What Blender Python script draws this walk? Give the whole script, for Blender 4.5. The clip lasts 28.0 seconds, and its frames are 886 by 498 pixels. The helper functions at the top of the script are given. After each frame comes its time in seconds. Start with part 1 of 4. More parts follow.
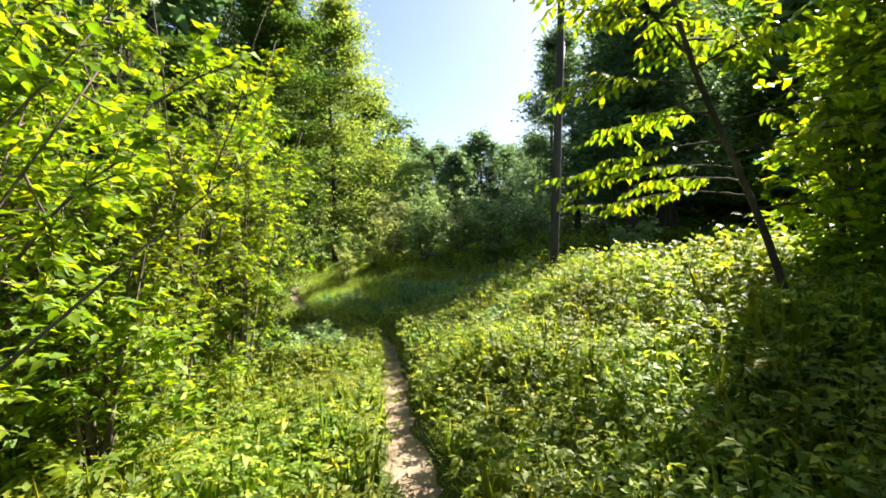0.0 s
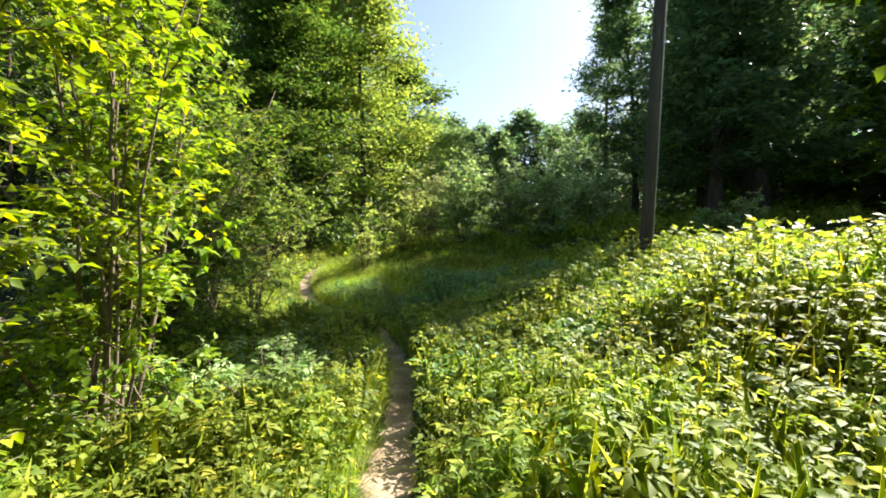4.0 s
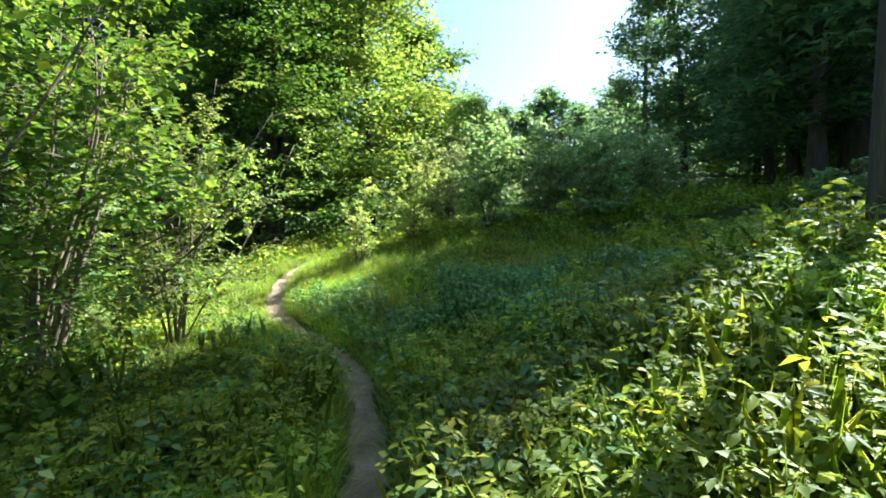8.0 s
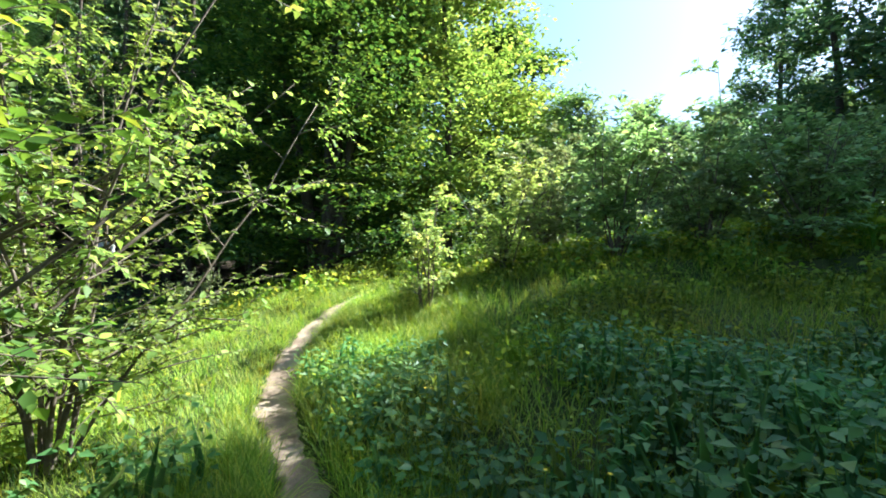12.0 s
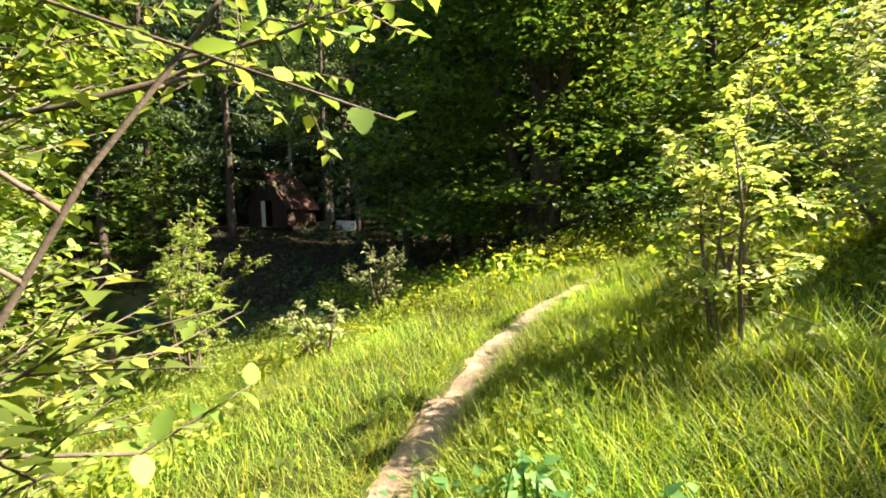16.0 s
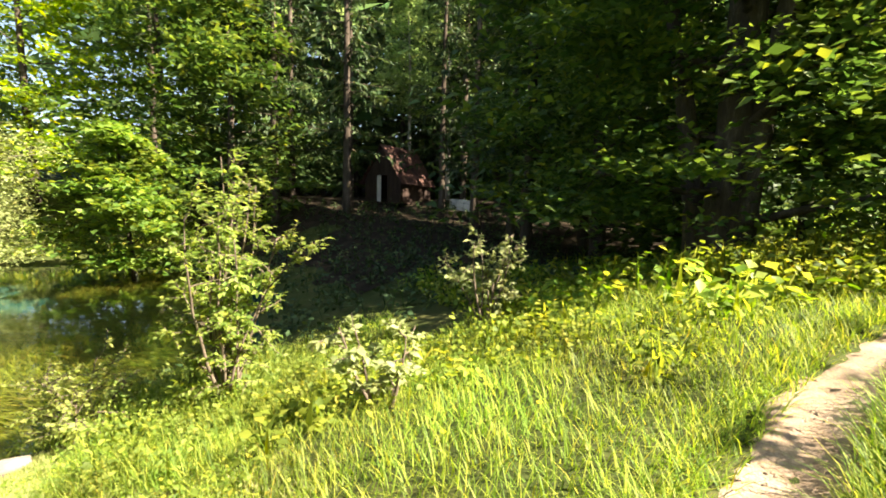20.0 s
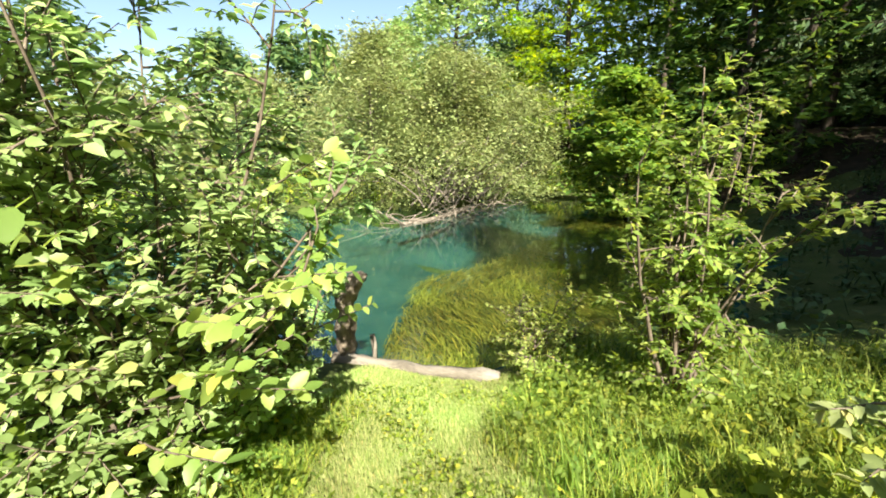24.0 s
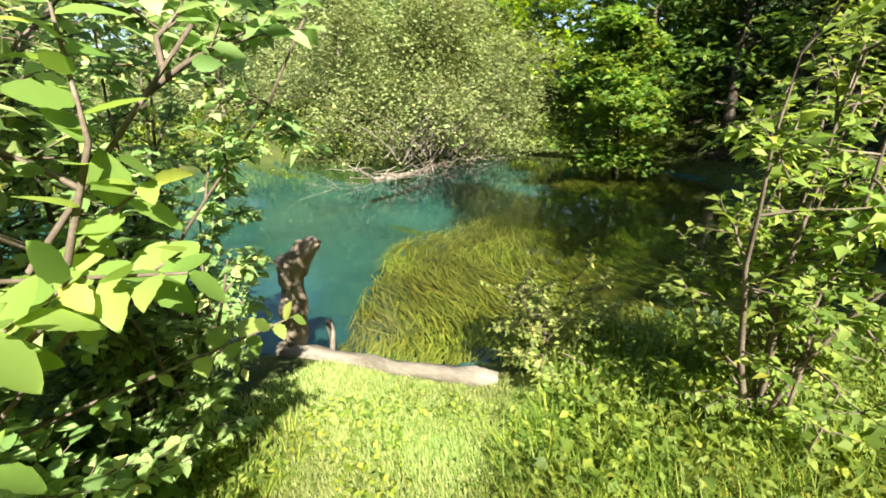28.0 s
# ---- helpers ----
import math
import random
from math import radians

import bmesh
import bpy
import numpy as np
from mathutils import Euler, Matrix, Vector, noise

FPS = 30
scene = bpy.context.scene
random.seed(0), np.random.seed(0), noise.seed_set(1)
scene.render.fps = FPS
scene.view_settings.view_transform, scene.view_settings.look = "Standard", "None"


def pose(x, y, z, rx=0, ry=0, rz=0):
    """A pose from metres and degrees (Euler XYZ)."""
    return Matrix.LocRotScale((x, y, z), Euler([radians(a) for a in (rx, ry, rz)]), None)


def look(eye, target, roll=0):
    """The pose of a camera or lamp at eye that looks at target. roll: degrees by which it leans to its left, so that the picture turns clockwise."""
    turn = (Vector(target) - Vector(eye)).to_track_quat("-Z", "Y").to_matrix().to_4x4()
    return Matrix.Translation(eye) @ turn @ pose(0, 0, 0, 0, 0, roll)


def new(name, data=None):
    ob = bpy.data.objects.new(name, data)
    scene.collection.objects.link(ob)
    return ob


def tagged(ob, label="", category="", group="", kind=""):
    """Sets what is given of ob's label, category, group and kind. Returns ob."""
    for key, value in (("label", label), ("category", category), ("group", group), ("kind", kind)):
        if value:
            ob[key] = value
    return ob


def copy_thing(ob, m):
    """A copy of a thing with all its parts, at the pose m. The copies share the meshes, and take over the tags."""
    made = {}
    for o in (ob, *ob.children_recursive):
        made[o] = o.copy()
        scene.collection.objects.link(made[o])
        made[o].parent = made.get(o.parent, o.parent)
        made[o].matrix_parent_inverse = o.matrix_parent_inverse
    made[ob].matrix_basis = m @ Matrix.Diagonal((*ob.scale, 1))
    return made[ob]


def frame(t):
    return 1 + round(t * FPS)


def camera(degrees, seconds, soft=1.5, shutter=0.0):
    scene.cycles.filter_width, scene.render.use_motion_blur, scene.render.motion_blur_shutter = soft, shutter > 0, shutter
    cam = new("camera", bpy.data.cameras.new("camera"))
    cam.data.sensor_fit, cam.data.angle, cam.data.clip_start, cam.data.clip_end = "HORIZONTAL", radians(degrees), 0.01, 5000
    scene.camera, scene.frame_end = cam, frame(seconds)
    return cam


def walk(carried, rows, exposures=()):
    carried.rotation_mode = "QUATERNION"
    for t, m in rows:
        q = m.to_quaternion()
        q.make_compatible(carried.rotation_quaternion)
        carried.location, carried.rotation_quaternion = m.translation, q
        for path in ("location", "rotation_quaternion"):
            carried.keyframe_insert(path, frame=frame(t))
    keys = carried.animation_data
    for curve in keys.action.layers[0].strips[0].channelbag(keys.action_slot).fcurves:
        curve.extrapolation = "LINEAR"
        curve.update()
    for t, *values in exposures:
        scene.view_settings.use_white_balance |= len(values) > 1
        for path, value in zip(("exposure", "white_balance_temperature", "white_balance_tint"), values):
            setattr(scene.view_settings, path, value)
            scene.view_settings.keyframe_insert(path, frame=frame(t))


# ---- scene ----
cam = camera(90.4, 28.0, soft=1.8)
PATH = [
    (0, (-0.029, 0.084, 1.579), (-0.038, 2.084, 1.601), -0.6),
    (0.5, (-0.048, 0.504, 1.547), (0.042, 2.502, 1.565), -3.3),
    (1, (0.053, 0.9, 1.493), (0.232, 2.892, 1.5), -3.4),
    (1.5, (0.067, 1.315, 1.489), (0.189, 3.311, 1.457), -2.9),
    (2, (0.068, 1.587, 1.501), (0.218, 3.582, 1.468), -0.5),
    (2.5, (0.15, 1.918, 1.487), (0.277, 3.913, 1.462), 0.8),
    (3, (0.054, 2.285, 1.485), (-0.039, 4.282, 1.441), 3.1),
    (3.5, (-0.045, 2.613, 1.482), (-0.145, 4.61, 1.434), 0.5),
    (4, (-0.08, 3.115, 1.465), (-0.269, 5.106, 1.421), 0.3),
    (6.5, (-0.214, 5.386, 1.402), (-0.494, 7.364, 1.308), -0.6),
    (7, (-0.282, 5.87, 1.419), (-0.565, 7.848, 1.327), -1.0),
    (7.5, (-0.423, 6.201, 1.389), (-0.711, 8.177, 1.286), -0.9),
    (8, (-0.409, 6.719, 1.313), (-0.698, 8.696, 1.221), -1.2),
    (8.5, (-0.426, 7.0, 1.387), (-0.718, 8.977, 1.299), -1.6),
    (9, (-0.614, 7.423, 1.305), (-1.112, 9.359, 1.278), -1.3),
    (9.5, (-0.732, 7.948, 1.322), (-1.254, 9.879, 1.309), -3.8),
    (10, (-0.873, 8.532, 1.328), (-1.394, 10.463, 1.32), -3.6),
    (10.5, (-1.064, 8.968, 1.298), (-1.573, 10.902, 1.308), -2.6),
    (11, (-1.116, 9.412, 1.296), (-1.618, 11.348, 1.309), -2.0),
    (11.5, (-1.261, 9.864, 1.344), (-1.886, 11.764, 1.358), 0.4),
    (12, (-1.448, 10.17, 1.328), (-2.072, 12.07, 1.351), 0.6),
    (12.5, (-1.553, 10.587, 1.245), (-2.189, 12.483, 1.266), -4.9),
    (13, (-1.691, 11.036, 1.335), (-2.518, 12.856, 1.367), -4.8),
    (13.5, (-1.927, 11.342, 1.366), (-2.914, 13.082, 1.394), -4.4),
    (15.5, (-2.719, 12.784, 1.353), (-3.965, 14.345, 1.233), -0.6),
    (16, (-2.897, 13.059, 1.309), (-4.36, 14.419, 1.204), -1.9),
    (16.5, (-3.018, 13.163, 1.308), (-4.495, 14.507, 1.197), -4.3),
    (17, (-3.294, 13.258, 1.26), (-4.782, 14.589, 1.144), -2.2),
    (17.5, (-3.56, 13.493, 1.205), (-5.037, 14.826, 1.006), -1.2),
    (18, (-3.842, 13.803, 1.182), (-5.357, 15.092, 0.975), -2.3),
    (18.5, (-4.103, 13.945, 1.187), (-5.625, 15.226, 0.984), -2.1),
    (19, (-4.388, 14.224, 1.181), (-5.911, 15.506, 0.982), -1.4),
    (19.5, (-4.616, 14.446, 1.231), (-6.141, 15.726, 1.041), -0.4),
    (20, (-4.822, 14.458, 1.283), (-6.58, 15.394, 1.1), 1.3),
    (20.5, (-5.122, 14.563, 1.308), (-7.019, 15.163, 1.107), 1.9),
    (21, (-5.376, 14.774, 1.308), (-7.362, 14.65, 1.102), -0.8),
    (21.5, (-5.488, 14.749, 1.369), (-7.439, 14.359, 1.16), -1.7),
    (22, (-5.52, 14.707, 1.34), (-7.422, 14.134, 1.115), 0.2),
    (22.5, (-5.639, 14.79, 1.319), (-7.426, 13.925, 1.072), -1.0),
    (24.5, (-6.226, 14.566, 1.195), (-7.882, 13.57, 0.678), 0.1),
    (25, (-6.347, 14.447, 1.137), (-7.998, 13.487, 0.543), 0.9),
    (25.5, (-6.436, 14.344, 1.161), (-8.124, 13.476, 0.53), -1.2),
    (26, (-6.617, 14.266, 1.168), (-8.297, 13.391, 0.526), -1.5),
    (26.5, (-6.722, 14.186, 1.13), (-8.404, 13.31, 0.495), -0.1),
    (27, (-6.809, 14.121, 1.086), (-8.488, 13.241, 0.447), 0.1),
    (27.5, (-7.048, 14.094, 1.008), (-8.731, 13.221, 0.374), 0.3),
    (28, (-7.155, 13.955, 0.965), (-8.835, 13.071, 0.334), 0.4),
]
walk(cam, [(t, look(eye, target, roll)) for t, eye, target, roll in PATH],
     exposures=[(0, 2.05, 6500, 12), (4, 2.1, 6500, 12), (7, 2.2, 6000, 8), (8, 2.45, 5600, 5), (9, 2.6, 5200, 2), (10.5, 2.6, 5050, 1), (12, 2.4, 5400, 6), (13.5, 2.6, 6300, 10), (16, 2.5, 7200, 16), (20, 2.65, 7300, 16), (22, 2.05, 6700, 11), (28, 2.05, 6450, 9)])

# ---- world, sun and sky ----
SUN_AZ, SUN_EL = radians(46), radians(41)
world = bpy.data.worlds.new("sky")
scene.world = world
world.use_nodes = True
wn = world.node_tree
wn.nodes.clear()
w_out = wn.nodes.new("ShaderNodeOutputWorld")
w_bg = wn.nodes.new("ShaderNodeBackground")
w_sky = wn.nodes.new("ShaderNodeTexSky")
w_sky.sky_type = "NISHITA"
w_sky.sun_disc = False
w_sky.sun_elevation = SUN_EL
w_sky.sun_rotation = SUN_AZ
w_sky.air_density = 1.0
w_sky.dust_density = 1.2
w_bg.inputs["Strength"].default_value = 0.058
wn.links.new(w_sky.outputs[0], w_bg.inputs[0])
wn.links.new(w_bg.outputs[0], w_out.inputs[0])
sun = new("sun", bpy.data.lights.new("sun", "SUN"))
sun.data.energy = 5.0
sun.data.angle = radians(0.55)
sun.data.color = (1.0, 0.94, 0.82)
to_sun = Vector((math.sin(SUN_AZ) * math.cos(SUN_EL), math.cos(SUN_AZ) * math.cos(SUN_EL), math.sin(SUN_EL)))
sun.matrix_world = look(tuple(to_sun * 60), (0, 0, 0))

# ---- materials ----


def material(name):
    m = bpy.data.materials.new(name)
    m.use_nodes = True
    nt = m.node_tree
    nt.nodes.clear()
    out = nt.nodes.new("ShaderNodeOutputMaterial")
    return m, nt, out


def node(nt, kind, **values):
    n = nt.nodes.new(kind)
    for k, v in values.items():
        n.inputs[k].default_value = v
    return n


def ramp(nt, fac, stops):
    r = nt.nodes.new("ShaderNodeValToRGB")
    while len(r.color_ramp.elements) < len(stops):
        r.color_ramp.elements.new(0.5)
    for e, (p, c) in zip(r.color_ramp.elements, stops):
        e.position, e.color = p, (*c, 1)
    nt.links.new(fac, r.inputs[0])
    return r.outputs[0]


def leaf_material(name, dark, mid, light, glow=0.45, rough=0.55, single=False, gloss=0.28):
    """Thin leaves that let light through; each leaf has a tone of its own, larger patches vary too."""
    m, nt, out = material(name)
    geo = nt.nodes.new("ShaderNodeNewGeometry")
    source = nt.nodes.new("ShaderNodeObjectInfo").outputs["Random"] if single else geo.outputs["Random Per Island"]
    tone = ramp(nt, source, [(0, dark), (0.5, mid), (0.93, light), (1, (light[0] * 1.25, light[1], light[2] * 0.8))])
    coarse = node(nt, "ShaderNodeTexNoise", Scale=0.9, Detail=3.0)
    nt.links.new(geo.outputs["Position"], coarse.inputs["Vector"])
    hsv = node(nt, "ShaderNodeHueSaturation", Saturation=1.0)
    hue = nt.nodes.new("ShaderNodeMapRange")
    hue.inputs["To Min"].default_value, hue.inputs["To Max"].default_value = 0.485, 0.515
    val = nt.nodes.new("ShaderNodeMapRange")
    val.inputs["To Min"].default_value, val.inputs["To Max"].default_value = 0.7, 1.3
    for mr in (hue, val):
        mr.inputs["From Min"].default_value, mr.inputs["From Max"].default_value = 0.3, 0.7
        nt.links.new(coarse.outputs["Fac"], mr.inputs["Value"])
    nt.links.new(hue.outputs[0], hsv.inputs["Hue"])
    nt.links.new(val.outputs[0], hsv.inputs["Value"])
    nt.links.new(tone, hsv.inputs["Color"])
    top = node(nt, "ShaderNodeBsdfPrincipled", Roughness=rough)
    top.inputs["Specular IOR Level"].default_value = gloss
    nt.links.new(hsv.outputs[0], top.inputs["Base Color"])
    warm = node(nt, "ShaderNodeHueSaturation", Hue=0.488, Saturation=1.08, Value=1.9)
    nt.links.new(hsv.outputs[0], warm.inputs["Color"])
    thru = nt.nodes.new("ShaderNodeBsdfTranslucent")
    nt.links.new(warm.outputs[0], thru.inputs["Color"])
    mix = node(nt, "ShaderNodeMixShader", Fac=glow)
    nt.links.new(top.outputs[0], mix.inputs[1])
    nt.links.new(thru.outputs[0], mix.inputs[2])
    nt.links.new(mix.outputs[0], out.inputs[0])
    return m


def rough_material(name, stops, scale=6.0, fine=60.0, rough=0.9, bump=0.4, stretch=(1, 1, 1), spread=(0.3, 0.7)):
    """Opaque, uneven surface: two scales of noise in tone and relief."""
    m, nt, out = material(name)
    geo = nt.nodes.new("ShaderNodeNewGeometry")
    mp = nt.nodes.new("ShaderNodeMapping")
    mp.inputs["Scale"].default_value = stretch
    nt.links.new(geo.outputs["Position"], mp.inputs["Vector"])
    big = node(nt, "ShaderNodeTexNoise", Scale=scale, Detail=5.0, Roughness=0.6)
    small = node(nt, "ShaderNodeTexNoise", Scale=fine, Detail=3.0, Roughness=0.7)
    for n in (big, small):
        nt.links.new(mp.outputs[0], n.inputs["Vector"])
    add = nt.nodes.new("ShaderNodeMath")
    add.operation = "MULTIPLY_ADD"
    add.inputs[1].default_value = 0.35
    nt.links.new(small.outputs["Fac"], add.inputs[0])
    sc = nt.nodes.new("ShaderNodeMath")
    sc.operation = "MULTIPLY"
    sc.inputs[1].default_value = 0.65
    nt.links.new(big.outputs["Fac"], sc.inputs[0])
    nt.links.new(sc.outputs[0], add.inputs[2])
    mr = nt.nodes.new("ShaderNodeMapRange")
    mr.inputs["From Min"].default_value, mr.inputs["From Max"].default_value = spread
    nt.links.new(add.outputs[0], mr.inputs["Value"])
    col = ramp(nt, mr.outputs[0], stops)
    b = node(nt, "ShaderNodeBsdfPrincipled", Roughness=rough)
    b.inputs["Specular IOR Level"].default_value = 0.08 if rough > 0.93 else 0.25
    nt.links.new(col, b.inputs["Base Color"])
    bp = node(nt, "ShaderNodeBump", Strength=bump, Distance=0.02)
    nt.links.new(add.outputs[0], bp.inputs["Height"])
    nt.links.new(bp.outputs[0], b.inputs["Normal"])
    nt.links.new(b.outputs[0], out.inputs[0])
    return m


M_HERB = leaf_material("herb_leaf", (0.075, 0.125, 0.018), (0.17, 0.235, 0.030), (0.33, 0.37, 0.055), 0.46, 0.55, gloss=0.24)
# nettle green with the blue cast of skylit shade mixed into it
M_NETTLE_SKYLIT = leaf_material("nettle_leaf_skylit", (0.055, 0.13, 0.04), (0.10, 0.205, 0.06), (0.19, 0.30, 0.09), 0.38, 0.5, gloss=0.35)
M_GRASS = leaf_material("grass_blade", (0.068, 0.14, 0.014), (0.16, 0.25, 0.025), (0.36, 0.40, 0.065), 0.42)
M_LAWN = leaf_material("short_grass", (0.17, 0.245, 0.055), (0.27, 0.34, 0.10), (0.42, 0.43, 0.19), 0.40)
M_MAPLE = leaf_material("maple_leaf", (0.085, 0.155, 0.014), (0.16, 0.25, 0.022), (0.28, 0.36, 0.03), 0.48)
M_SAPLING = leaf_material("sapling_leaf", (0.15, 0.21, 0.045), (0.25, 0.31, 0.075), (0.38, 0.42, 0.12), 0.45)
M_HAZEL = leaf_material("hazel_leaf", (0.05, 0.105, 0.016), (0.095, 0.165, 0.025), (0.18, 0.25, 0.038), 0.42)
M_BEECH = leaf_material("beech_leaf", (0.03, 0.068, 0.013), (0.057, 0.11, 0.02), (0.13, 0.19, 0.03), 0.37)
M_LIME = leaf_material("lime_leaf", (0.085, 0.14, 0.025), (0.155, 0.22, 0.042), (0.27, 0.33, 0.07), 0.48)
# dark leaf green, lifted and blued to carry the haze over distant trees
M_OAK_HAZED = leaf_material("hazed_dark_leaf", (0.04, 0.085, 0.034), (0.08, 0.145, 0.055), (0.16, 0.23, 0.08), 0.42)
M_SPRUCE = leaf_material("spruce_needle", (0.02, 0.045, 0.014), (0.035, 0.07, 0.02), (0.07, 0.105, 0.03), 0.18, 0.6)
M_WILLOW = leaf_material("willow_leaf", (0.15, 0.185, 0.06), (0.20, 0.24, 0.085), (0.28, 0.32, 0.13), 0.30)
M_ALDER = leaf_material("alder_leaf", (0.13, 0.21, 0.06), (0.21, 0.31, 0.10), (0.33, 0.43, 0.16), 0.32, 0.5, gloss=0.35)
M_ALDER_LEAF = leaf_material("alder_single_leaf", (0.12, 0.20, 0.04), (0.20, 0.29, 0.06), (0.31, 0.39, 0.10), 0.42, 0.45, True, gloss=0.35)
M_WEED = leaf_material("water_weed", (0.09, 0.070, 0.009), (0.20, 0.138, 0.016), (0.32, 0.21, 0.032), 0.12)
M_BARK = rough_material("bark", [(0, (0.025, 0.02, 0.015)), (0.6, (0.075, 0.06, 0.045)), (1, (0.16, 0.14, 0.11))], 5, 45, 0.95, 0.8, (1, 1, 0.25))
M_BARK_PALE = rough_material("pale_bark", [(0, (0.16, 0.14, 0.11)), (0.6, (0.36, 0.33, 0.28)), (1, (0.55, 0.52, 0.46))], 4, 40, 0.85, 0.5, (1, 1, 0.4))
M_TWIG = rough_material("twig_bark", [(0, (0.06, 0.045, 0.03)), (0.6, (0.14, 0.11, 0.08)), (1, (0.26, 0.22, 0.17))], 8, 90, 0.9, 0.4)
M_DEAD = rough_material("dead_wood", [(0, (0.07, 0.055, 0.04)), (0.6, (0.19, 0.16, 0.125)), (1, (0.34, 0.30, 0.25))], 6, 70, 0.9, 0.6, (1, 1, 0.3))
M_POLE = rough_material("weathered_pole", [(0, (0.025, 0.02, 0.016)), (0.6, (0.07, 0.058, 0.046)), (1, (0.14, 0.12, 0.095))], 5, 80, 0.85, 0.5, (1, 1, 0.06))
M_PLANK = rough_material("grey_plank", [(0, (0.05, 0.042, 0.032)), (0.5, (0.15, 0.13, 0.10)), (1, (0.28, 0.25, 0.205))], 7, 70, 0.9, 0.8, (1, 0.15, 1))
M_STUMP = rough_material("mossy_dead_wood", [(0, (0.045, 0.035, 0.024)), (0.45, (0.16, 0.13, 0.095)), (0.7, (0.24, 0.20, 0.155)), (1, (0.40, 0.35, 0.29))], 6, 50, 0.95, 0.8, (1, 1, 0.5))
M_MOSS = rough_material("pale_moss", [(0, (0.10, 0.12, 0.04)), (0.5, (0.20, 0.23, 0.08)), (1, (0.34, 0.34, 0.18))], 5, 60, 0.95, 0.8)
M_SOIL = rough_material("trodden_soil", [(0, (0.11, 0.075, 0.05)), (0.5, (0.26, 0.19, 0.13)), (1, (0.46, 0.365, 0.27))], 3.5, 70, 0.95, 0.8)
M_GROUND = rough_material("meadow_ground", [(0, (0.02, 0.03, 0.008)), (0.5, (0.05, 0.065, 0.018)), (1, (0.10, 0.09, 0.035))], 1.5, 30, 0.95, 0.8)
# litter brown taken down near black, the wood's shade is in the colour
M_SHADED_LITTER = rough_material("shaded_litter", [(0, (0.012, 0.010, 0.007)), (0.5, (0.026, 0.020, 0.013)), (1, (0.060, 0.044, 0.027))], 2.5, 40, 0.95, 0.8)
M_BED = rough_material("pond_silt", [(0, (0.014, 0.038, 0.035)), (0.5, (0.025, 0.068, 0.060)), (1, (0.042, 0.095, 0.080))], 0.5, 8, 0.95, 0.3)
M_SHINGLE = rough_material("roof_shingle", [(0, (0.04, 0.022, 0.017)), (0.5, (0.10, 0.052, 0.04)), (1, (0.17, 0.09, 0.065))], 3, 50, 0.9, 0.5)
M_HUTWALL = rough_material("dark_boards", [(0, (0.02, 0.013, 0.01)), (0.5, (0.05, 0.032, 0.024)), (1, (0.09, 0.06, 0.045))], 3, 50, 0.85, 0.4, (1, 1, 0.1))
M_WHITE = rough_material("pale_paint", [(0, (0.5, 0.48, 0.44)), (1, (0.78, 0.76, 0.72))], 3, 40, 0.7, 0.2)
M_STEEL = rough_material("galvanised_wire", [(0, (0.25, 0.25, 0.25)), (1, (0.5, 0.5, 0.5))], 9, 60, 0.45, 0.1)
M_YELLOW = rough_material("yellow_petal", [(0, (0.75, 0.50, 0.02)), (1, (0.85, 0.65, 0.04))], 20, 90, 0.5, 0.1)


def water_material():
    m, nt, out = material("pond_water")
    geo = nt.nodes.new("ShaderNodeNewGeometry")
    wave = node(nt, "ShaderNodeTexNoise", Scale=2.2, Detail=3.0, Roughness=0.55)
    nt.links.new(geo.outputs["Position"], wave.inputs["Vector"])
    bp = node(nt, "ShaderNodeBump", Strength=0.10, Distance=0.05)
    nt.links.new(wave.outputs["Fac"], bp.inputs["Height"])
    gl = node(nt, "ShaderNodeBsdfGlossy", Roughness=0.03)
    gl.inputs["Color"].default_value = (1, 1, 1, 1)
    nt.links.new(bp.outputs[0], gl.inputs["Normal"])
    tr = nt.nodes.new("ShaderNodeBsdfTransparent")
    tr.inputs["Color"].default_value = (0.70, 0.90, 0.85, 1)
    lw = node(nt, "ShaderNodeLayerWeight", Blend=0.5)
    nt.links.new(bp.outputs[0], lw.inputs["Normal"])
    steep = nt.nodes.new("ShaderNodeMath")
    steep.operation = "POWER"
    steep.inputs[1].default_value = 5.0
    nt.links.new(lw.outputs["Facing"], steep.inputs[0])
    fr = nt.nodes.new("ShaderNodeMath")
    fr.operation = "MULTIPLY_ADD"
    fr.inputs[1].default_value, fr.inputs[2].default_value = 0.98, 0.02
    nt.links.new(steep.outputs[0], fr.inputs[0])
    mix = nt.nodes.new("ShaderNodeMixShader")
    nt.links.new(fr.outputs[0], mix.inputs[0])
    nt.links.new(tr.outputs[0], mix.inputs[1])
    nt.links.new(gl.outputs[0], mix.inputs[2])
    nt.links.new(mix.outputs[0], out.inputs[0])
    return m


M_WATER = water_material()

# ---- mesh tools ----
rng = np.random.default_rng(7)


def unit(a):
    return a / np.maximum(np.linalg.norm(a, axis=-1, keepdims=True), 1e-9)


def tri_mesh(name, verts, tris, mat, smooth=False):
    me = bpy.data.meshes.new(name)
    verts, tris = np.asarray(verts, np.float32), np.asarray(tris, np.int32)
    me.vertices.add(len(verts))
    me.vertices.foreach_set("co", verts.ravel())
    me.loops.add(tris.size)
    me.loops.foreach_set("vertex_index", tris.ravel())
    me.polygons.add(len(tris))
    me.polygons.foreach_set("loop_start", np.arange(0, tris.size, 3, dtype=np.int32))
    if smooth:
        me.polygons.foreach_set("use_smooth", np.ones(len(tris), bool))
    me.update(calc_edges=True)
    me.materials.append(mat)
    return me


def stuff(name, me, label, category):
    return tagged(new(name, me), label, category, kind="stuff")


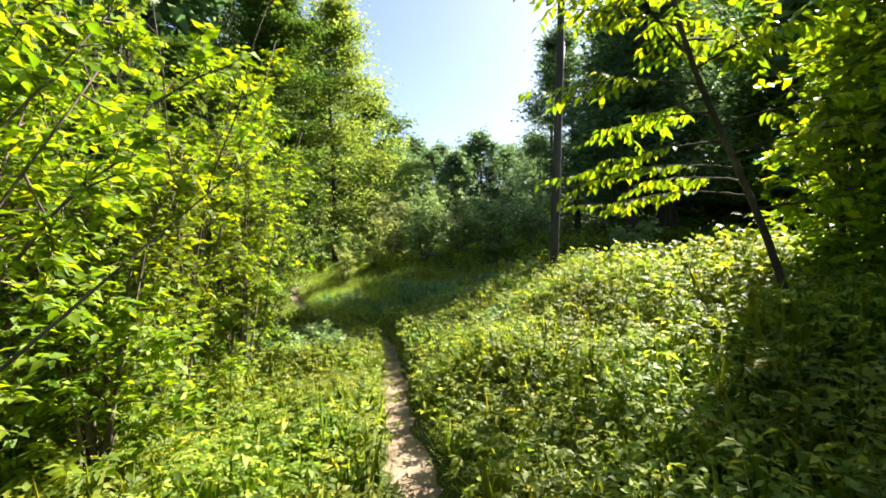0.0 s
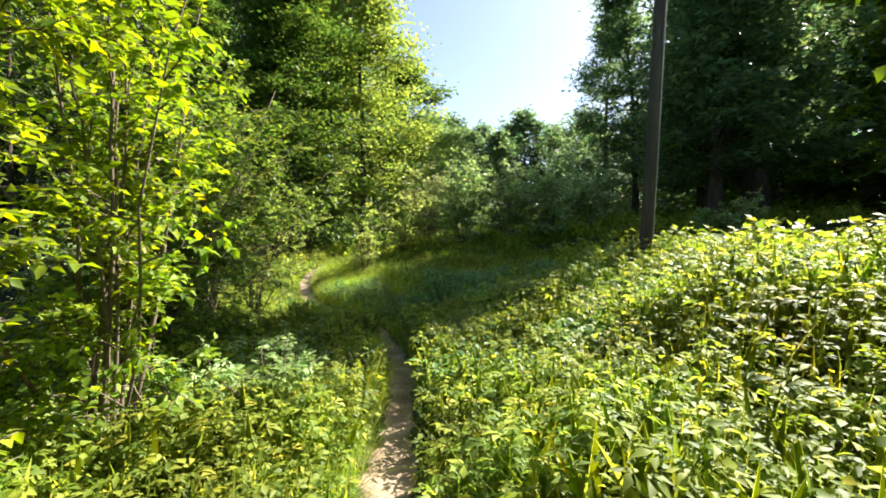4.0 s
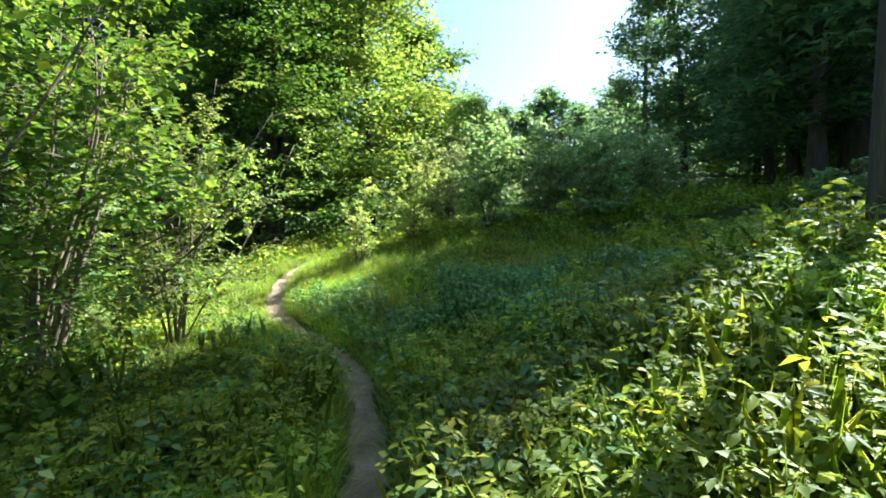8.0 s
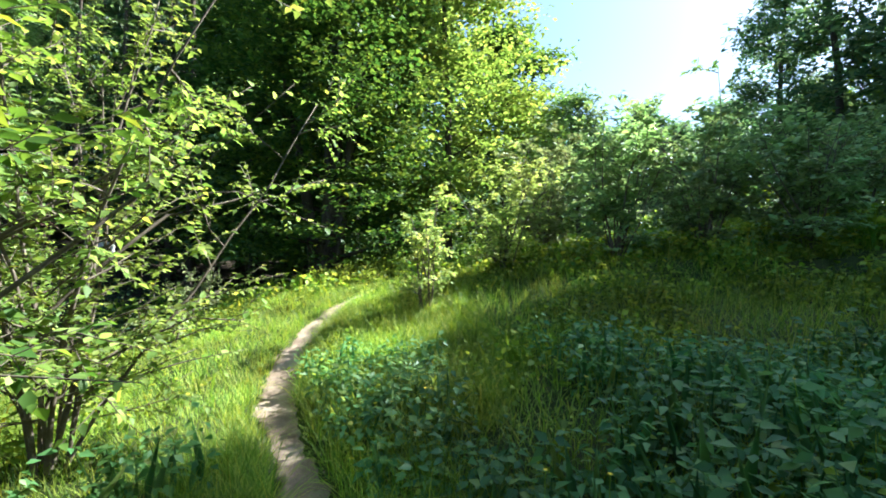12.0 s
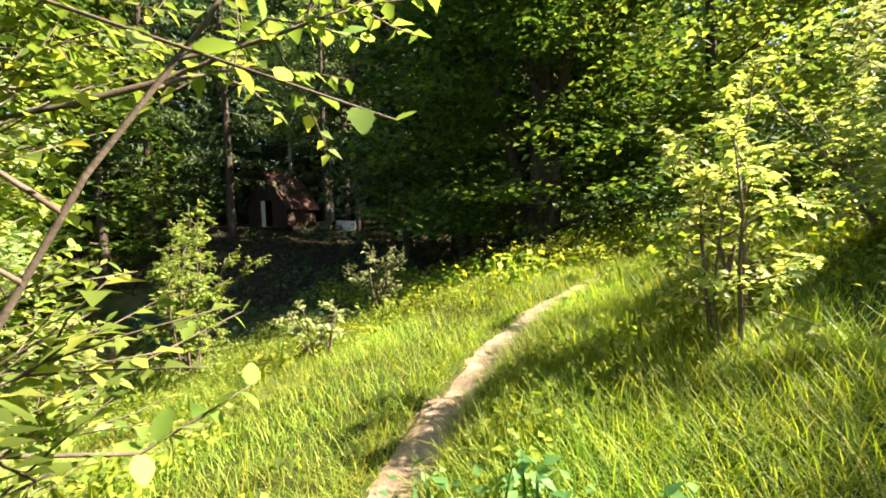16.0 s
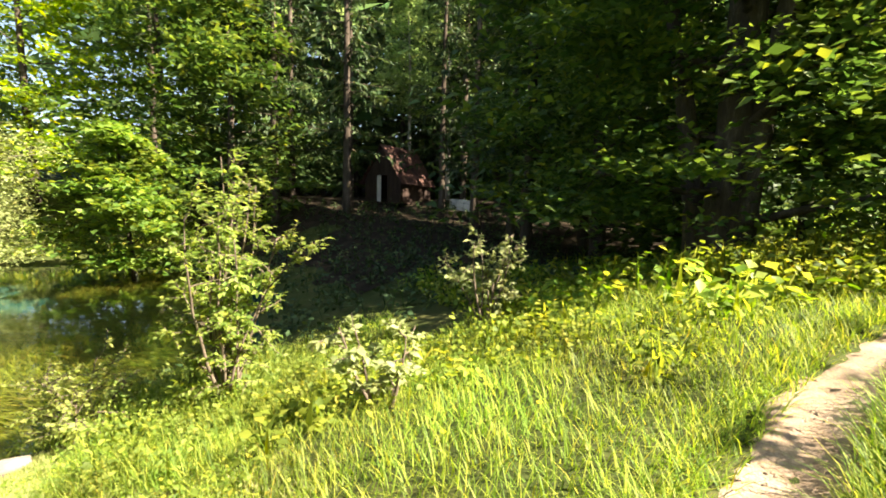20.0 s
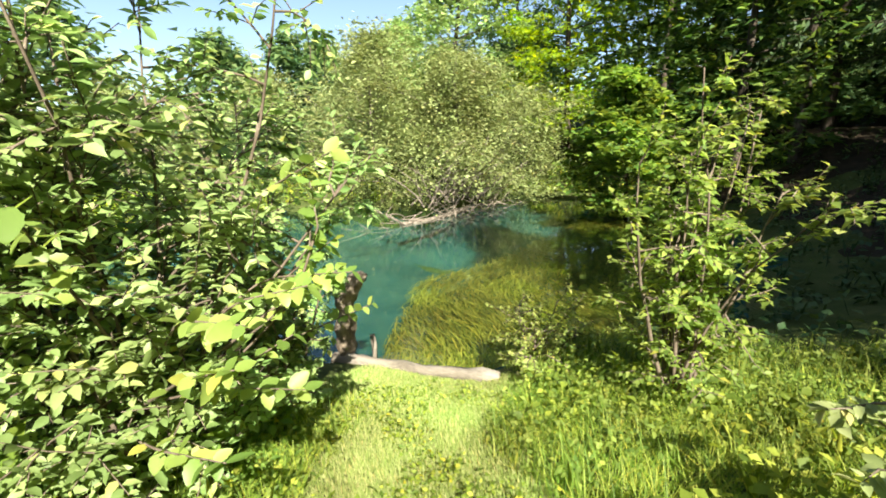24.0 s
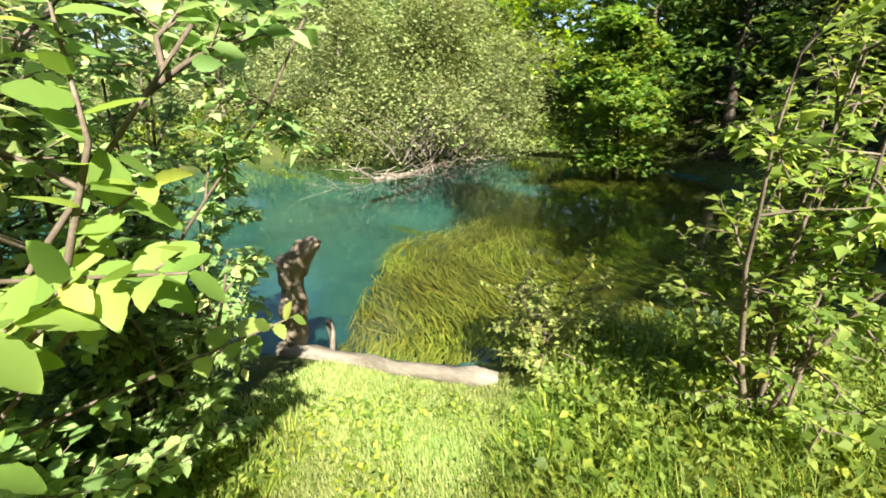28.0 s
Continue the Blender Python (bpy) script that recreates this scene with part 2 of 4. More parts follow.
def part_of(name, me, parent, label=""):
    ob = new(name, me)
    ob.parent = parent
    if label:
        tagged(ob, label)
    return ob


def part(name, bm, mat, parent, label=""):
    me = bpy.data.meshes.new(name)
    bm.to_mesh(me)
    bm.free()
    me.materials.append(mat)
    return part_of(name, me, parent, label)


LEAF2 = (np.array([(0, 0, 0), (-.5, .42, .07), (0, 1, -.1), (.5, .42, .07)]), np.array([(0, 3, 2), (0, 2, 1)]))
LEAF8 = (np.array([(0, 0, 0), (0, .35, -.03), (0, .7, -.06), (0, 1, -.17), (-.44, .30, .07), (-.38, .64, .03), (.44, .30, .07), (.38, .64, .03)]),
         np.array([(0, 1, 4), (1, 2, 5), (1, 5, 4), (2, 3, 5), (0, 6, 1), (1, 6, 7), (1, 7, 2), (2, 7, 3)]))
LEAF1 = (np.array([(-.3, 0, 0), (.42, .28, .05), (0, 1, -.1)]), np.array([(0, 1, 2)]))
LEAF4 = (np.array([(0, 0, 0), (-.47, .38, .07), (.47, .38, .07), (0, .5, -.04), (0, 1, -.18)]), np.array([(0, 3, 1), (0, 2, 3), (1, 3, 4), (3, 2, 4)]))
TRIO = (np.array([(0, 0, 0), (0, .22, .05), (-.30, .52, .10), (0, .60, .03), (.30, .52, .10), (0, 1.0, -.10),
                  (-.30, .20, .02), (-.62, .24, .0), (-.50, .52, .04), (-.95, .50, -.12), (.30, .20, .02), (.62, .24, .0), (.50, .52, .04), (.95, .50, -.12)]),
        np.array([(0, 1, 6), (0, 10, 1), (1, 3, 2), (1, 4, 3), (2, 3, 5), (3, 4, 5), (0, 7, 6), (6, 7, 9), (6, 9, 8), (0, 10, 11), (10, 13, 11), (10, 12, 13)]))
BLADE = (np.array([(-.5, 0, 0), (.5, 0, 0), (-.30, .5, .10), (.30, .5, .10), (0, 1, .42)]), np.array([(0, 1, 3), (0, 3, 2), (2, 3, 4)]))


def leaf_arrays(P, D, U, L, W, tmpl):
    D = unit(D)
    S = unit(np.cross(D, U))
    N = np.cross(S, D)
    tv, tf = tmpl
    V = P[:, None] + S[:, None] * (tv[None, :, 0:1] * W[:, None, None]) + D[:, None] * (tv[None, :, 1:2] * L[:, None, None]) + N[:, None] * (tv[None, :, 2:3] * L[:, None, None])
    F = tf[None] + (np.arange(len(P)) * len(tv))[:, None, None]
    return V.reshape(-1, 3), F.reshape(-1, 3)


def joined(arrays):
    vs, fs, off = [], [], 0
    for v, f in arrays:
        vs.append(v)
        fs.append(f + off)
        off += len(v)
    return np.concatenate(vs), np.concatenate(fs)


def tube(pts, radii, sides=6, cap=True):
    """A tapered tube along a line of points."""
    pts, radii = np.asarray(pts, float), np.asarray(radii, float)
    d = unit(np.gradient(pts, axis=0))
    ref = np.array([0.31, 0.87, 0.38])
    a = unit(np.cross(d, ref))
    b = np.cross(d, a)
    ang = np.linspace(0, 2 * np.pi, sides, endpoint=False)
    V = pts[:, None] + radii[:, None, None] * (np.cos(ang)[None, :, None] * a[:, None] + np.sin(ang)[None, :, None] * b[:, None])
    n, F = len(pts), []
    for i in range(n - 1):
        for j in range(sides):
            k = (j + 1) % sides
            p, q, r, s = i * sides + j, i * sides + k, (i + 1) * sides + k, (i + 1) * sides + j
            F += [(p, q, r), (p, r, s)]
    V = V.reshape(-1, 3)
    if cap:
        V = np.concatenate([V, pts[-1:]])
        F += [((n - 1) * sides + j, (n - 1) * sides + (j + 1) % sides, n * sides) for j in range(sides)]
    return V, np.array(F)


def wander(p, d, length, n, wob, lift):
    """A line of n points from p along d, bending at random and by lift (up) along its way."""
    pts, p, d = [np.array(p, float)], np.array(p, float), unit(np.array(d, float))
    for _ in range(n - 1):
        d = unit(d + rng.normal(0, wob, 3) + np.array([0, 0, lift]))
        p = p + d * length / (n - 1)
        pts.append(p)
    return np.array(pts)


def reseed(x, y):
    """Each plant grows from its own place, whatever stands before it in the file."""
    global rng
    rng = np.random.default_rng(int(abs(x * 131.7 + y * 977.3) * 10) + 7)


def along(line, t):
    i = np.clip(t * (len(line) - 1), 0, len(line) - 1.001)
    k = int(i)
    return line[k] + (line[k + 1] - line[k]) * (i - k), unit(line[k + 1] - line[k])


# ---- the lie of the land ----
TRAIL = np.array([(0.1, -6), (0.0, -2), (-0.05, 0.5), (-0.10, 2.0), (-0.24, 3.3), (-0.48, 4.5), (-0.70, 5.8), (-0.88, 7.2), (-1.05, 8.3), (-1.32, 9.4), (-1.74, 10.6), (-2.32, 11.7),
                  (-3.22, 12.65), (-4.35, 13.75), (-5.0, 14.85), (-5.5, 16.0), (-5.78, 17.0), (-5.90, 18.0), (-5.90, 19.0), (-5.7, 20.6), (-5.2, 22.5), (-4.5, 25), (-3.5, 29)])
TRAIL_Z = np.array([0.1, 0.05, 0.0, -0.05, -0.1, -0.16, -0.22, -0.25, -0.26, -0.27, -0.27, -0.26, -0.24, -0.22, -0.16, -0.09, -0.02, 0.05, 0.1, 0.15, 0.2, 0.3, 0.5])


def trail_at(x, y):
    """Signed distance to the trail (positive to its right), its height there."""
    x, y = np.asarray(x, float), np.asarray(y, float)
    best, side, z = np.full(x.shape, 1e9), np.zeros(x.shape), np.zeros(x.shape)
    for (a, b, za, zb) in zip(TRAIL[:-1], TRAIL[1:], TRAIL_Z[:-1], TRAIL_Z[1:]):
        ab = b - a
        t = np.clip(((x - a[0]) * ab[0] + (y - a[1]) * ab[1]) / (ab @ ab), 0, 1)
        dx, dy = x - a[0] - t * ab[0], y - a[1] - t * ab[1]
        d = np.hypot(dx, dy)
        near = d < best
        best = np.where(near, d, best)
        side = np.where(near, np.sign(ab[1] * dx - ab[0] * dy), side)
        z = np.where(near, za + (zb - za) * t, z)
    return best * np.where(side == 0, 1, side), z


def smooth01(t):
    t = np.clip(t, 0, 1)
    return t * t * (3 - 2 * t)


WATER_Z = -1.5


def pond_level(x, y):
    """1 on the shoreline, less inside the pond."""
    e = np.sqrt(((x + 19.0) / 10.5) ** 2 + ((y - 7.0) / 9.0) ** 2)
    e = e + 0.03 * np.sin(x * 1.3 + y * 0.7) + 0.025 * np.sin(y * 1.9 - x * 0.6)
    return e + 0.75 * np.exp(-(((x + 24.3) / 3.8) ** 2 + ((y - 1.6) / 4.2) ** 2) * 1.2)


def land(x, y):
    x, y = np.asarray(x, float), np.asarray(y, float)
    s, zp = trail_at(x, y)
    # the knoll that the path climbs toward the beech
    knoll = np.interp(y, [12.2, 13.7, 15.0, 16.1, 17.5, 19.2, 21.0, 24.0], [0, 0.12, 0.20, 0.25, 0.33, 0.42, 0.50, 0.50])
    wide = np.interp(y, [14, 17, 20, 22], [2.2, 2.8, 6.0, 8.0])
    zp = zp + knoll * smooth01((s + wide) / (wide - 0.6))
    right = np.clip(s - 0.25, 0, None)
    calm = np.interp(y, [11.5, 14.5, 18, 23], [1, 0.6, 0.6, 0.85])
    up = 1.35 * calm * (1 - np.exp(-right * 0.30)) + 0.32 * smooth01((right - 1.8) / 2.0) * smooth01((13.2 - y) / 2.0) + 0.02 * np.clip(right - 6, 0, 40)
    left = np.clip(-s - 1.2, 0, None)
    down = -0.55 * smooth01(left / 6) + 2.3 * smooth01((left - 12) / 16)
    z = zp + np.where(s > 0, up, down)
    z = z + 0.03 * np.sin(x * 2.1 + 1) * np.sin(y * 1.7) * smooth01((np.abs(s) - 0.3) / 1.0)
    far = np.hypot(x, y - 10)
    z = z + 13 * smooth01((y - 45) / 70) + 7 * smooth01((x - 28) / 50) + 9 * smooth01((-x - 42) / 50) + 4 * smooth01((-y - 20) / 40)
    e = pond_level(x, y)
    t = np.clip((e - 1) / 0.6, 0, 1)
    bank = WATER_Z - 0.05 + 1.45 * t ** 0.7
    wet = WATER_Z - 0.05 - 1.5 * (1 - np.clip(e, 0, 1)) ** 0.8
    shore = np.where(e < 1, wet, bank)
    w = smooth01((e - 1.25) / 0.45)
    z = np.where(e < 1.7, np.minimum(shore * (1 - w) + z * w, z), z)
    groove = 0.05 * np.exp(-(s / 0.26) ** 2)
    return z - groove


def lz(x, y):
    return float(land(np.array([x]), np.array([y]))[0])


def ease_axis(lo, a, b, hi, step, grow=1.13):
    inner = list(np.arange(a, b + 1e-6, step))
    out, d, v = [], step, b
    while v < hi:
        d *= grow
        v += d
        out.append(v)
    left, d, v = [], step, a
    while v > lo:
        d *= grow
        v -= d
        left.append(v)
    return np.array(left[::-1] + inner + out)


def grid_mesh(name, xs, ys, zf, mat):
    X, Y = np.meshgrid(xs, ys)
    V = np.stack([X, Y, zf(X, Y)], -1).reshape(-1, 3)
    nx, ny = len(xs), len(ys)
    i = (np.arange(ny - 1)[:, None] * nx + np.arange(nx - 1)[None]).ravel()
    F = np.concatenate([np.stack([i, i + 1, i + nx + 1], 1), np.stack([i, i + nx + 1, i + nx], 1)])
    return tri_mesh(name, V, F, mat, True)


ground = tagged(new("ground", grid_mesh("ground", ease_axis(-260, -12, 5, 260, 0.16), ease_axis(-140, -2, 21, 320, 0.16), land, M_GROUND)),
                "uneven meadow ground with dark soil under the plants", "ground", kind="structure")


def trail_mesh():
    pts = []
    for (a, b) in zip(TRAIL[1:-2], TRAIL[2:-1]):
        n = max(2, int(np.linalg.norm(b - a) / 0.12))
        pts += [a + (b - a) * k / n for k in range(n)]
    pts = np.array(pts)
    for _ in range(6):
        pts[1:-1] = (pts[:-2] + 2 * pts[1:-1] + pts[2:]) / 4
    d = unit(np.gradient(pts, axis=0))
    nrm = np.stack([d[:, 1], -d[:, 0]], 1)
    across = np.linspace(-1, 1, 9)
    half = 0.165 + 0.03 * np.sin(pts[:, 1] * 2.3) + 0.03 * np.sin(pts[:, 1] * 5.1 + 1) + 0.04 * smooth01((pts[:, 1] - 12) / 3)
    jag = 0.03 * rng.normal(size=(len(pts), 9)) * (np.abs(across) > 0.9)
    XY = pts[:, None] + nrm[:, None] * (across[None] * half[:, None] + jag)[..., None]
    Z = land(XY[..., 0], XY[..., 1]) + 0.012 - 0.02 * (np.abs(across) > 0.9)[None] + 0.004 * rng.normal(size=XY.shape[:2])
    V = np.concatenate([XY, Z[..., None]], -1).reshape(-1, 3)
    i = (np.arange(len(pts) - 1)[:, None] * 9 + np.arange(8)[None]).ravel()
    F = np.concatenate([np.stack([i, i + 1, i + 10], 1), np.stack([i, i + 10, i + 9], 1)])
    return tri_mesh("trail", V, F, M_SOIL, True)


tagged(new("path", trail_mesh()), "narrow trodden footpath of pale dry soil", "path", kind="structure")
# sheet of darkened litter that carries the wood's shade
forest_floor = tagged(new("forest_floor", grid_mesh("forest_floor", np.arange(-62, -14.9, 0.6), np.arange(13, 60, 0.6), lambda X, Y: land(X, Y) + np.where((pond_level(X, Y) > 1.15) & (trail_at(X, Y)[0] < -6.0), 0.03, -0.3), M_SHADED_LITTER)),
                      "brown leaf litter with the wood's shade darkened into its colour", "ground", kind="structure")
tagged(new("pond_bed", grid_mesh("pond_bed", np.linspace(-33, -7.4, 122), np.linspace(-7.0, 17.5, 118), lambda X, Y: np.where(pond_level(X, Y) < 1.02, land(X, Y) + 0.02, land(X, Y) - 0.4), M_BED)),
       "pale silty bed of the pond", "ground", kind="structure")
tagged(new("water", grid_mesh("water", np.linspace(-33, -7.4, 60), np.linspace(-7.0, 17.5, 60), lambda X, Y: np.full(X.shape, WATER_Z), M_WATER)),
       "clear turquoise pond water with a calm surface", "water", kind="structure")

# ---- plants that nobody could count ----


def scatter(n, x0, x1, y0, y1, keep):
    x, y = rng.uniform(x0, x1, n), rng.uniform(y0, y1, n)
    s, _ = trail_at(x, y)
    k = keep(x, y, s) & (pond_level(x, y) > 1.03)
    return x[k], y[k], s[k]


def lush(x, y):
    """Patches in which one plant or the other is thicker."""
    return 0.5 + 0.5 * np.sin(x * 1.7 + 0.6 * np.sin(y * 1.3)) * np.sin(y * 1.1 + 0.8 * np.sin(x * 0.9))


def herbs(x, y, height, per, leaf, tmpl, stem=True, crown=0.8, flat=0.5, wide=0.72):
    """Leafy stalks: leaves in whorls up a thin stem, thicker toward the top where crown is small."""
    n = len(x)
    z = land(x, y)
    h = height * rng.uniform(0.4, 1.3, n) * (0.65 + 0.7 * lush(x * 1.3, y * 1.3))
    leanv = rng.normal(0, 0.22, (n, 2))
    t = rng.uniform(0.15, 1.0, (n, per)) ** crown
    base = np.stack([x, y, z], 1)
    tip = base + np.concatenate([leanv * h[:, None], h[:, None]], 1)
    P = base[:, None] + (tip - base)[:, None] * t[..., None]
    a = rng.uniform(0, 2 * np.pi, (n, per))
    D = np.stack([np.cos(a), np.sin(a), rng.normal(-0.08, flat, (n, per))], -1)
    P = P + D * (0.03 + 0.05 * rng.random((n, per)))[..., None]
    U = np.stack([rng.normal(0, flat, (n, per)), rng.normal(0, flat, (n, per)), np.ones((n, per))], -1)
    L = leaf * rng.uniform(0.6, 1.35, (n, per))
    arr = [leaf_arrays(P.reshape(-1, 3), D.reshape(-1, 3), U.reshape(-1, 3), L.ravel(), L.ravel() * wide, tmpl)]
    if stem:
        V, F = leaf_arrays(base, tip - base, rng.normal(size=(n, 3)), h, np.full(n, 0.008), LEAF2)
        arr.append((V, F))
    return joined(arr)


def grass(x, y, height, width, droop=0.5, tmpl=None):
    n = len(x)
    P = np.stack([x, y, land(x, y) - 0.01], 1)
    a = rng.uniform(0, 2 * np.pi, n)
    lean = rng.uniform(0.05, droop, n)
    D = np.stack([np.cos(a) * lean, np.sin(a) * lean, np.ones(n)], 1)
    U = np.stack([np.cos(a), np.sin(a), np.full(n, -0.2)], 1)
    L = height * rng.uniform(0.5, 1.35, n)
    return leaf_arrays(P, D, U, L, width * rng.uniform(0.7, 1.3, n), tmpl or BLADE)


def worn(x, y, more=0.0):
    """The trodden way from the path down to the water."""
    return (np.abs((y - 14.75) - (x + 5.0) * 0.50 - 0.12 * np.sin(x * 2.3)) < more + 0.72 + 0.12 * np.sin(x * 3.1 + y)) & (x < -6.9)


def build_ground_plants():
    # broad-leaved herbs on the sunny bank and beside the first stretch
    x, y, s = scatter(11000, -3.8, 4.9, -0.6, 11.2, lambda x, y, s: (s > 0.30) & (s < 4.6) | (s < -0.30) & (s > -2.6))
    near = np.abs(s) < 2.4
    stuff("brambles", tri_mesh("brambles", *herbs(x[near], y[near], 0.40, 6, 0.092, TRIO, crown=0.5, flat=0.30, wide=0.64), M_HERB), "dense sunlit bramble and ground elder with three-part leaves", "brambles")
    stuff("brambles", tri_mesh("brambles", *herbs(x[~near], y[~near], 0.44, 6, 0.10, TRIO, crown=0.5, flat=0.30, wide=0.64), M_HERB), "dense bramble leaves on the bank", "brambles")
    x, y, s = scatter(9000, -3.8, 4.6, -0.6, 11.2, lambda x, y, s: (s > 0.28) & (s < 4.2) | (s < -0.28) & (s > -2.6))
    stuff("herbs", tri_mesh("herbs", *herbs(x, y, 0.37, 7, 0.055, LEAF4), M_HERB), "small-leaved herbs among the brambles", "herbs")
    x, y, s = scatter(6500, 2, 16, -1, 26, lambda x, y, s: (s > 3.9))
    stuff("herbs", tri_mesh("herbs", *herbs(x, y, 0.5, 9, 0.12, LEAF2, crown=0.6), M_HERB), "leafy herbs farther up the bank", "herbs")
    # nettles and herbs in the shaded meadow
    x, y, s = scatter(6500, -4.2, 5, 7.2, 14.5, lambda x, y, s: ((s > 0.32) & (s < 5) | (s < -0.34) & (s > -2.6) & (y < 12.4)) & (lush(x * 1.4 + 2, y * 1.4) > 0.36))
    stuff("nettles", tri_mesh("nettles", *herbs(x, y, 0.34, 10, 0.075, LEAF4, crown=0.6, flat=0.4, wide=0.62), M_NETTLE_SKYLIT), "lush nettles in the shaded meadow, leaf colour blued for skylight", "nettles")
    # herbs among the meadow grass
    x, y, s = scatter(9000, -10, 5, 8.6, 21, lambda x, y, s: ((s > 0.30) | (s < -0.7)) & (lush(x, y) > 0.22 + 0.26 * ((s < 0) | (y > 13))) & ~worn(x, y, 0.35) & (pond_level(x, y) > 1.15))
    near = np.abs(s) < 1.7
    stuff("herbs", tri_mesh("herbs", *herbs(x[near], y[near], 0.22, 7, 0.055, LEAF4), M_HERB), "low herbs among the grass by the path", "herbs")
    stuff("herbs", tri_mesh("herbs", *herbs(x[~near], y[~near], 0.27, 8, 0.07, LEAF2), M_HERB), "low herbs among the meadow grass", "herbs")
    x, y, s = scatter(1500, -8.6, -5.6, 19.6, 23.5, lambda x, y, s: (np.abs(s) > 0.45) & (x < -5.9))
    stuff("herbs", tri_mesh("herbs", *herbs(x, y, 0.42, 7, 0.075, LEAF4, crown=0.6, flat=0.35), M_HERB), "sunlit yellow-green herbs beside the beech", "herbs")
    # undergrowth below the hedge and at the wood's edge
    x, y, s = scatter(4000, -9, -2, -1, 12.5, lambda x, y, s: (s < -2.2) & ~worn(x, y, 0.5) & (pond_level(x, y) > 1.16))
    stuff("undergrowth", tri_mesh("undergrowth", *herbs(x, y, 0.5, 8, 0.11, LEAF2), M_HAZEL), "shaded undergrowth below the hedge", "undergrowth")
    x, y, s = scatter(6000, -14, 8, 18, 34, lambda x, y, s: (np.abs(s) > 0.8))
    stuff("undergrowth", tri_mesh("undergrowth", *herbs(x, y, 0.38, 7, 0.12, LEAF2), M_GRASS), "tall herbs at the meadow's far edge", "undergrowth")
    # these ferns borrow the dark spruce green so the floor reads as shaded
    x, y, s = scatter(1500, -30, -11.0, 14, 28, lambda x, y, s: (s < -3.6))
    stuff("undergrowth", tri_mesh("undergrowth", *herbs(x, y, 0.34, 6, 0.13, LEAF2), M_SPRUCE), "ferns and nettles on the forest floor, leaf colour darkened for shade", "undergrowth")
    x, y, s = scatter(5500, -34, -11.5, -9, 18, lambda x, y, s: (pond_level(x, y) < 1.5) & (s < -4.6) & ~((y > 12.6) & (x > -29)))
    stuff("undergrowth", tri_mesh("undergrowth", *herbs(x, y, 0.5, 6, 0.15, LEAF2), M_GRASS), "rank bank plants along the pond", "undergrowth")
    x, y, s = scatter(6500, -11.5, -6.5, 7, 18, lambda x, y, s: (pond_level(x, y) < 1.3) & (s < -2.4) & ~worn(x, y, 0.1) & ~((x < -8.4) & (y < 12.3)))
    stuff("undergrowth", tri_mesh("undergrowth", *herbs(x, y, 0.24, 6, 0.055, LEAF4, crown=0.6, flat=0.4, wide=0.55), M_LIME), "low leafy plants on the bank above the weir", "undergrowth")
    x, y, s = scatter(48000, -11.5, -6.5, 8, 18, lambda x, y, s: (pond_level(x, y) < 1.35) & (s < -2.4) & ~worn(x, y, 0.1) & ~((x < -8.4) & (y < 12.3)))
    stuff("grass", tri_mesh("grass", *grass(x, y, 0.28, 0.006, 0.9), M_GRASS), "tufted grass on the pond's bank", "grass")
    x, y, s = scatter(5200, -44, 14, 33, 64, lambda x, y, s: np.abs(s) > 2)
    stuff("undergrowth", tri_mesh("undergrowth", *herbs(x, y, 1.3, 6, 0.42, LEAF2), M_HAZEL), "tall bracken in the wood beyond the meadow", "undergrowth")
    x, y, s = scatter(1500, -9.6, -6.5, 12, 15.5, lambda x, y, s: worn(x, y, 0.3) & (lush(x * 2, y * 2) > 0.45))
    stuff("herbs", tri_mesh("herbs", *herbs(x, y, 0.08, 7, 0.038, LEAF4), M_HERB), "small clover tufts in the trodden grass", "herbs")
    # long grass
    x, y, s = scatter(95000, -9.5, 5.5, 8.4, 22, lambda x, y, s: (s > 0.22))
    stuff("grass", tri_mesh("grass", *grass(x, y, 0.32, 0.007, 1.0), M_GRASS), "long soft meadow grass", "grass")
    x, y, s = scatter(110000, -9.8, -1, 10.5, 22, lambda x, y, s: (s < -0.24) & (pond_level(x, y) > 1.12) & ~worn(x, y))
    stuff("grass", tri_mesh("grass", *grass(x, y, 0.16, 0.007, 0.9), M_GRASS), "short sunny grass beside the path", "grass")
    x, y, s = scatter(16000, -3, 3, -1, 9, lambda x, y, s: (np.abs(s) > 0.22) & (np.abs(s) < 1.1))
    stuff("grass", tri_mesh("grass", *grass(x, y, 0.28, 0.007, 0.8), M_GRASS), "grass tufts along the path", "grass")
    x, y, s = scatter(5000, -2, 5, 0, 10, lambda x, y, s: (s > 0.3) & (s < 4.5))
    stuff("grass", tri_mesh("grass", *grass(x, y, 0.5, 0.006, 0.7), M_GRASS), "grass stalks among the herbs of the bank", "grass")
    x, y, s = scatter(26000, -3.4, 0.5, 4.5, 12.6, lambda x, y, s: (s < -0.17) & (s > -0.9))
    stuff("grass", tri_mesh("grass", *grass(x, y, 0.42, 0.007, 1.1), M_GRASS), "tall grass hanging over the path", "grass")
    x, y, s = scatter(45000, -4, 0.5, 7.5, 13, lambda x, y, s: (np.abs(s) > 0.19) & (np.abs(s) < 0.8))
    stuff("grass", tri_mesh("grass", *grass(x, y, 0.34, 0.007, 1.0), M_GRASS), "tall grass leaning over the shaded path", "grass")
    x, y, s = scatter(70000, -6.2, -2.0, 13.2, 19.6, lambda x, y, s: (s > 0.2) & (s < 2.4))
    stuff("grass", tri_mesh("grass", *grass(x, y, 0.24, 0.008, 0.9), M_GRASS), "thick sunny grass above the path", "grass")
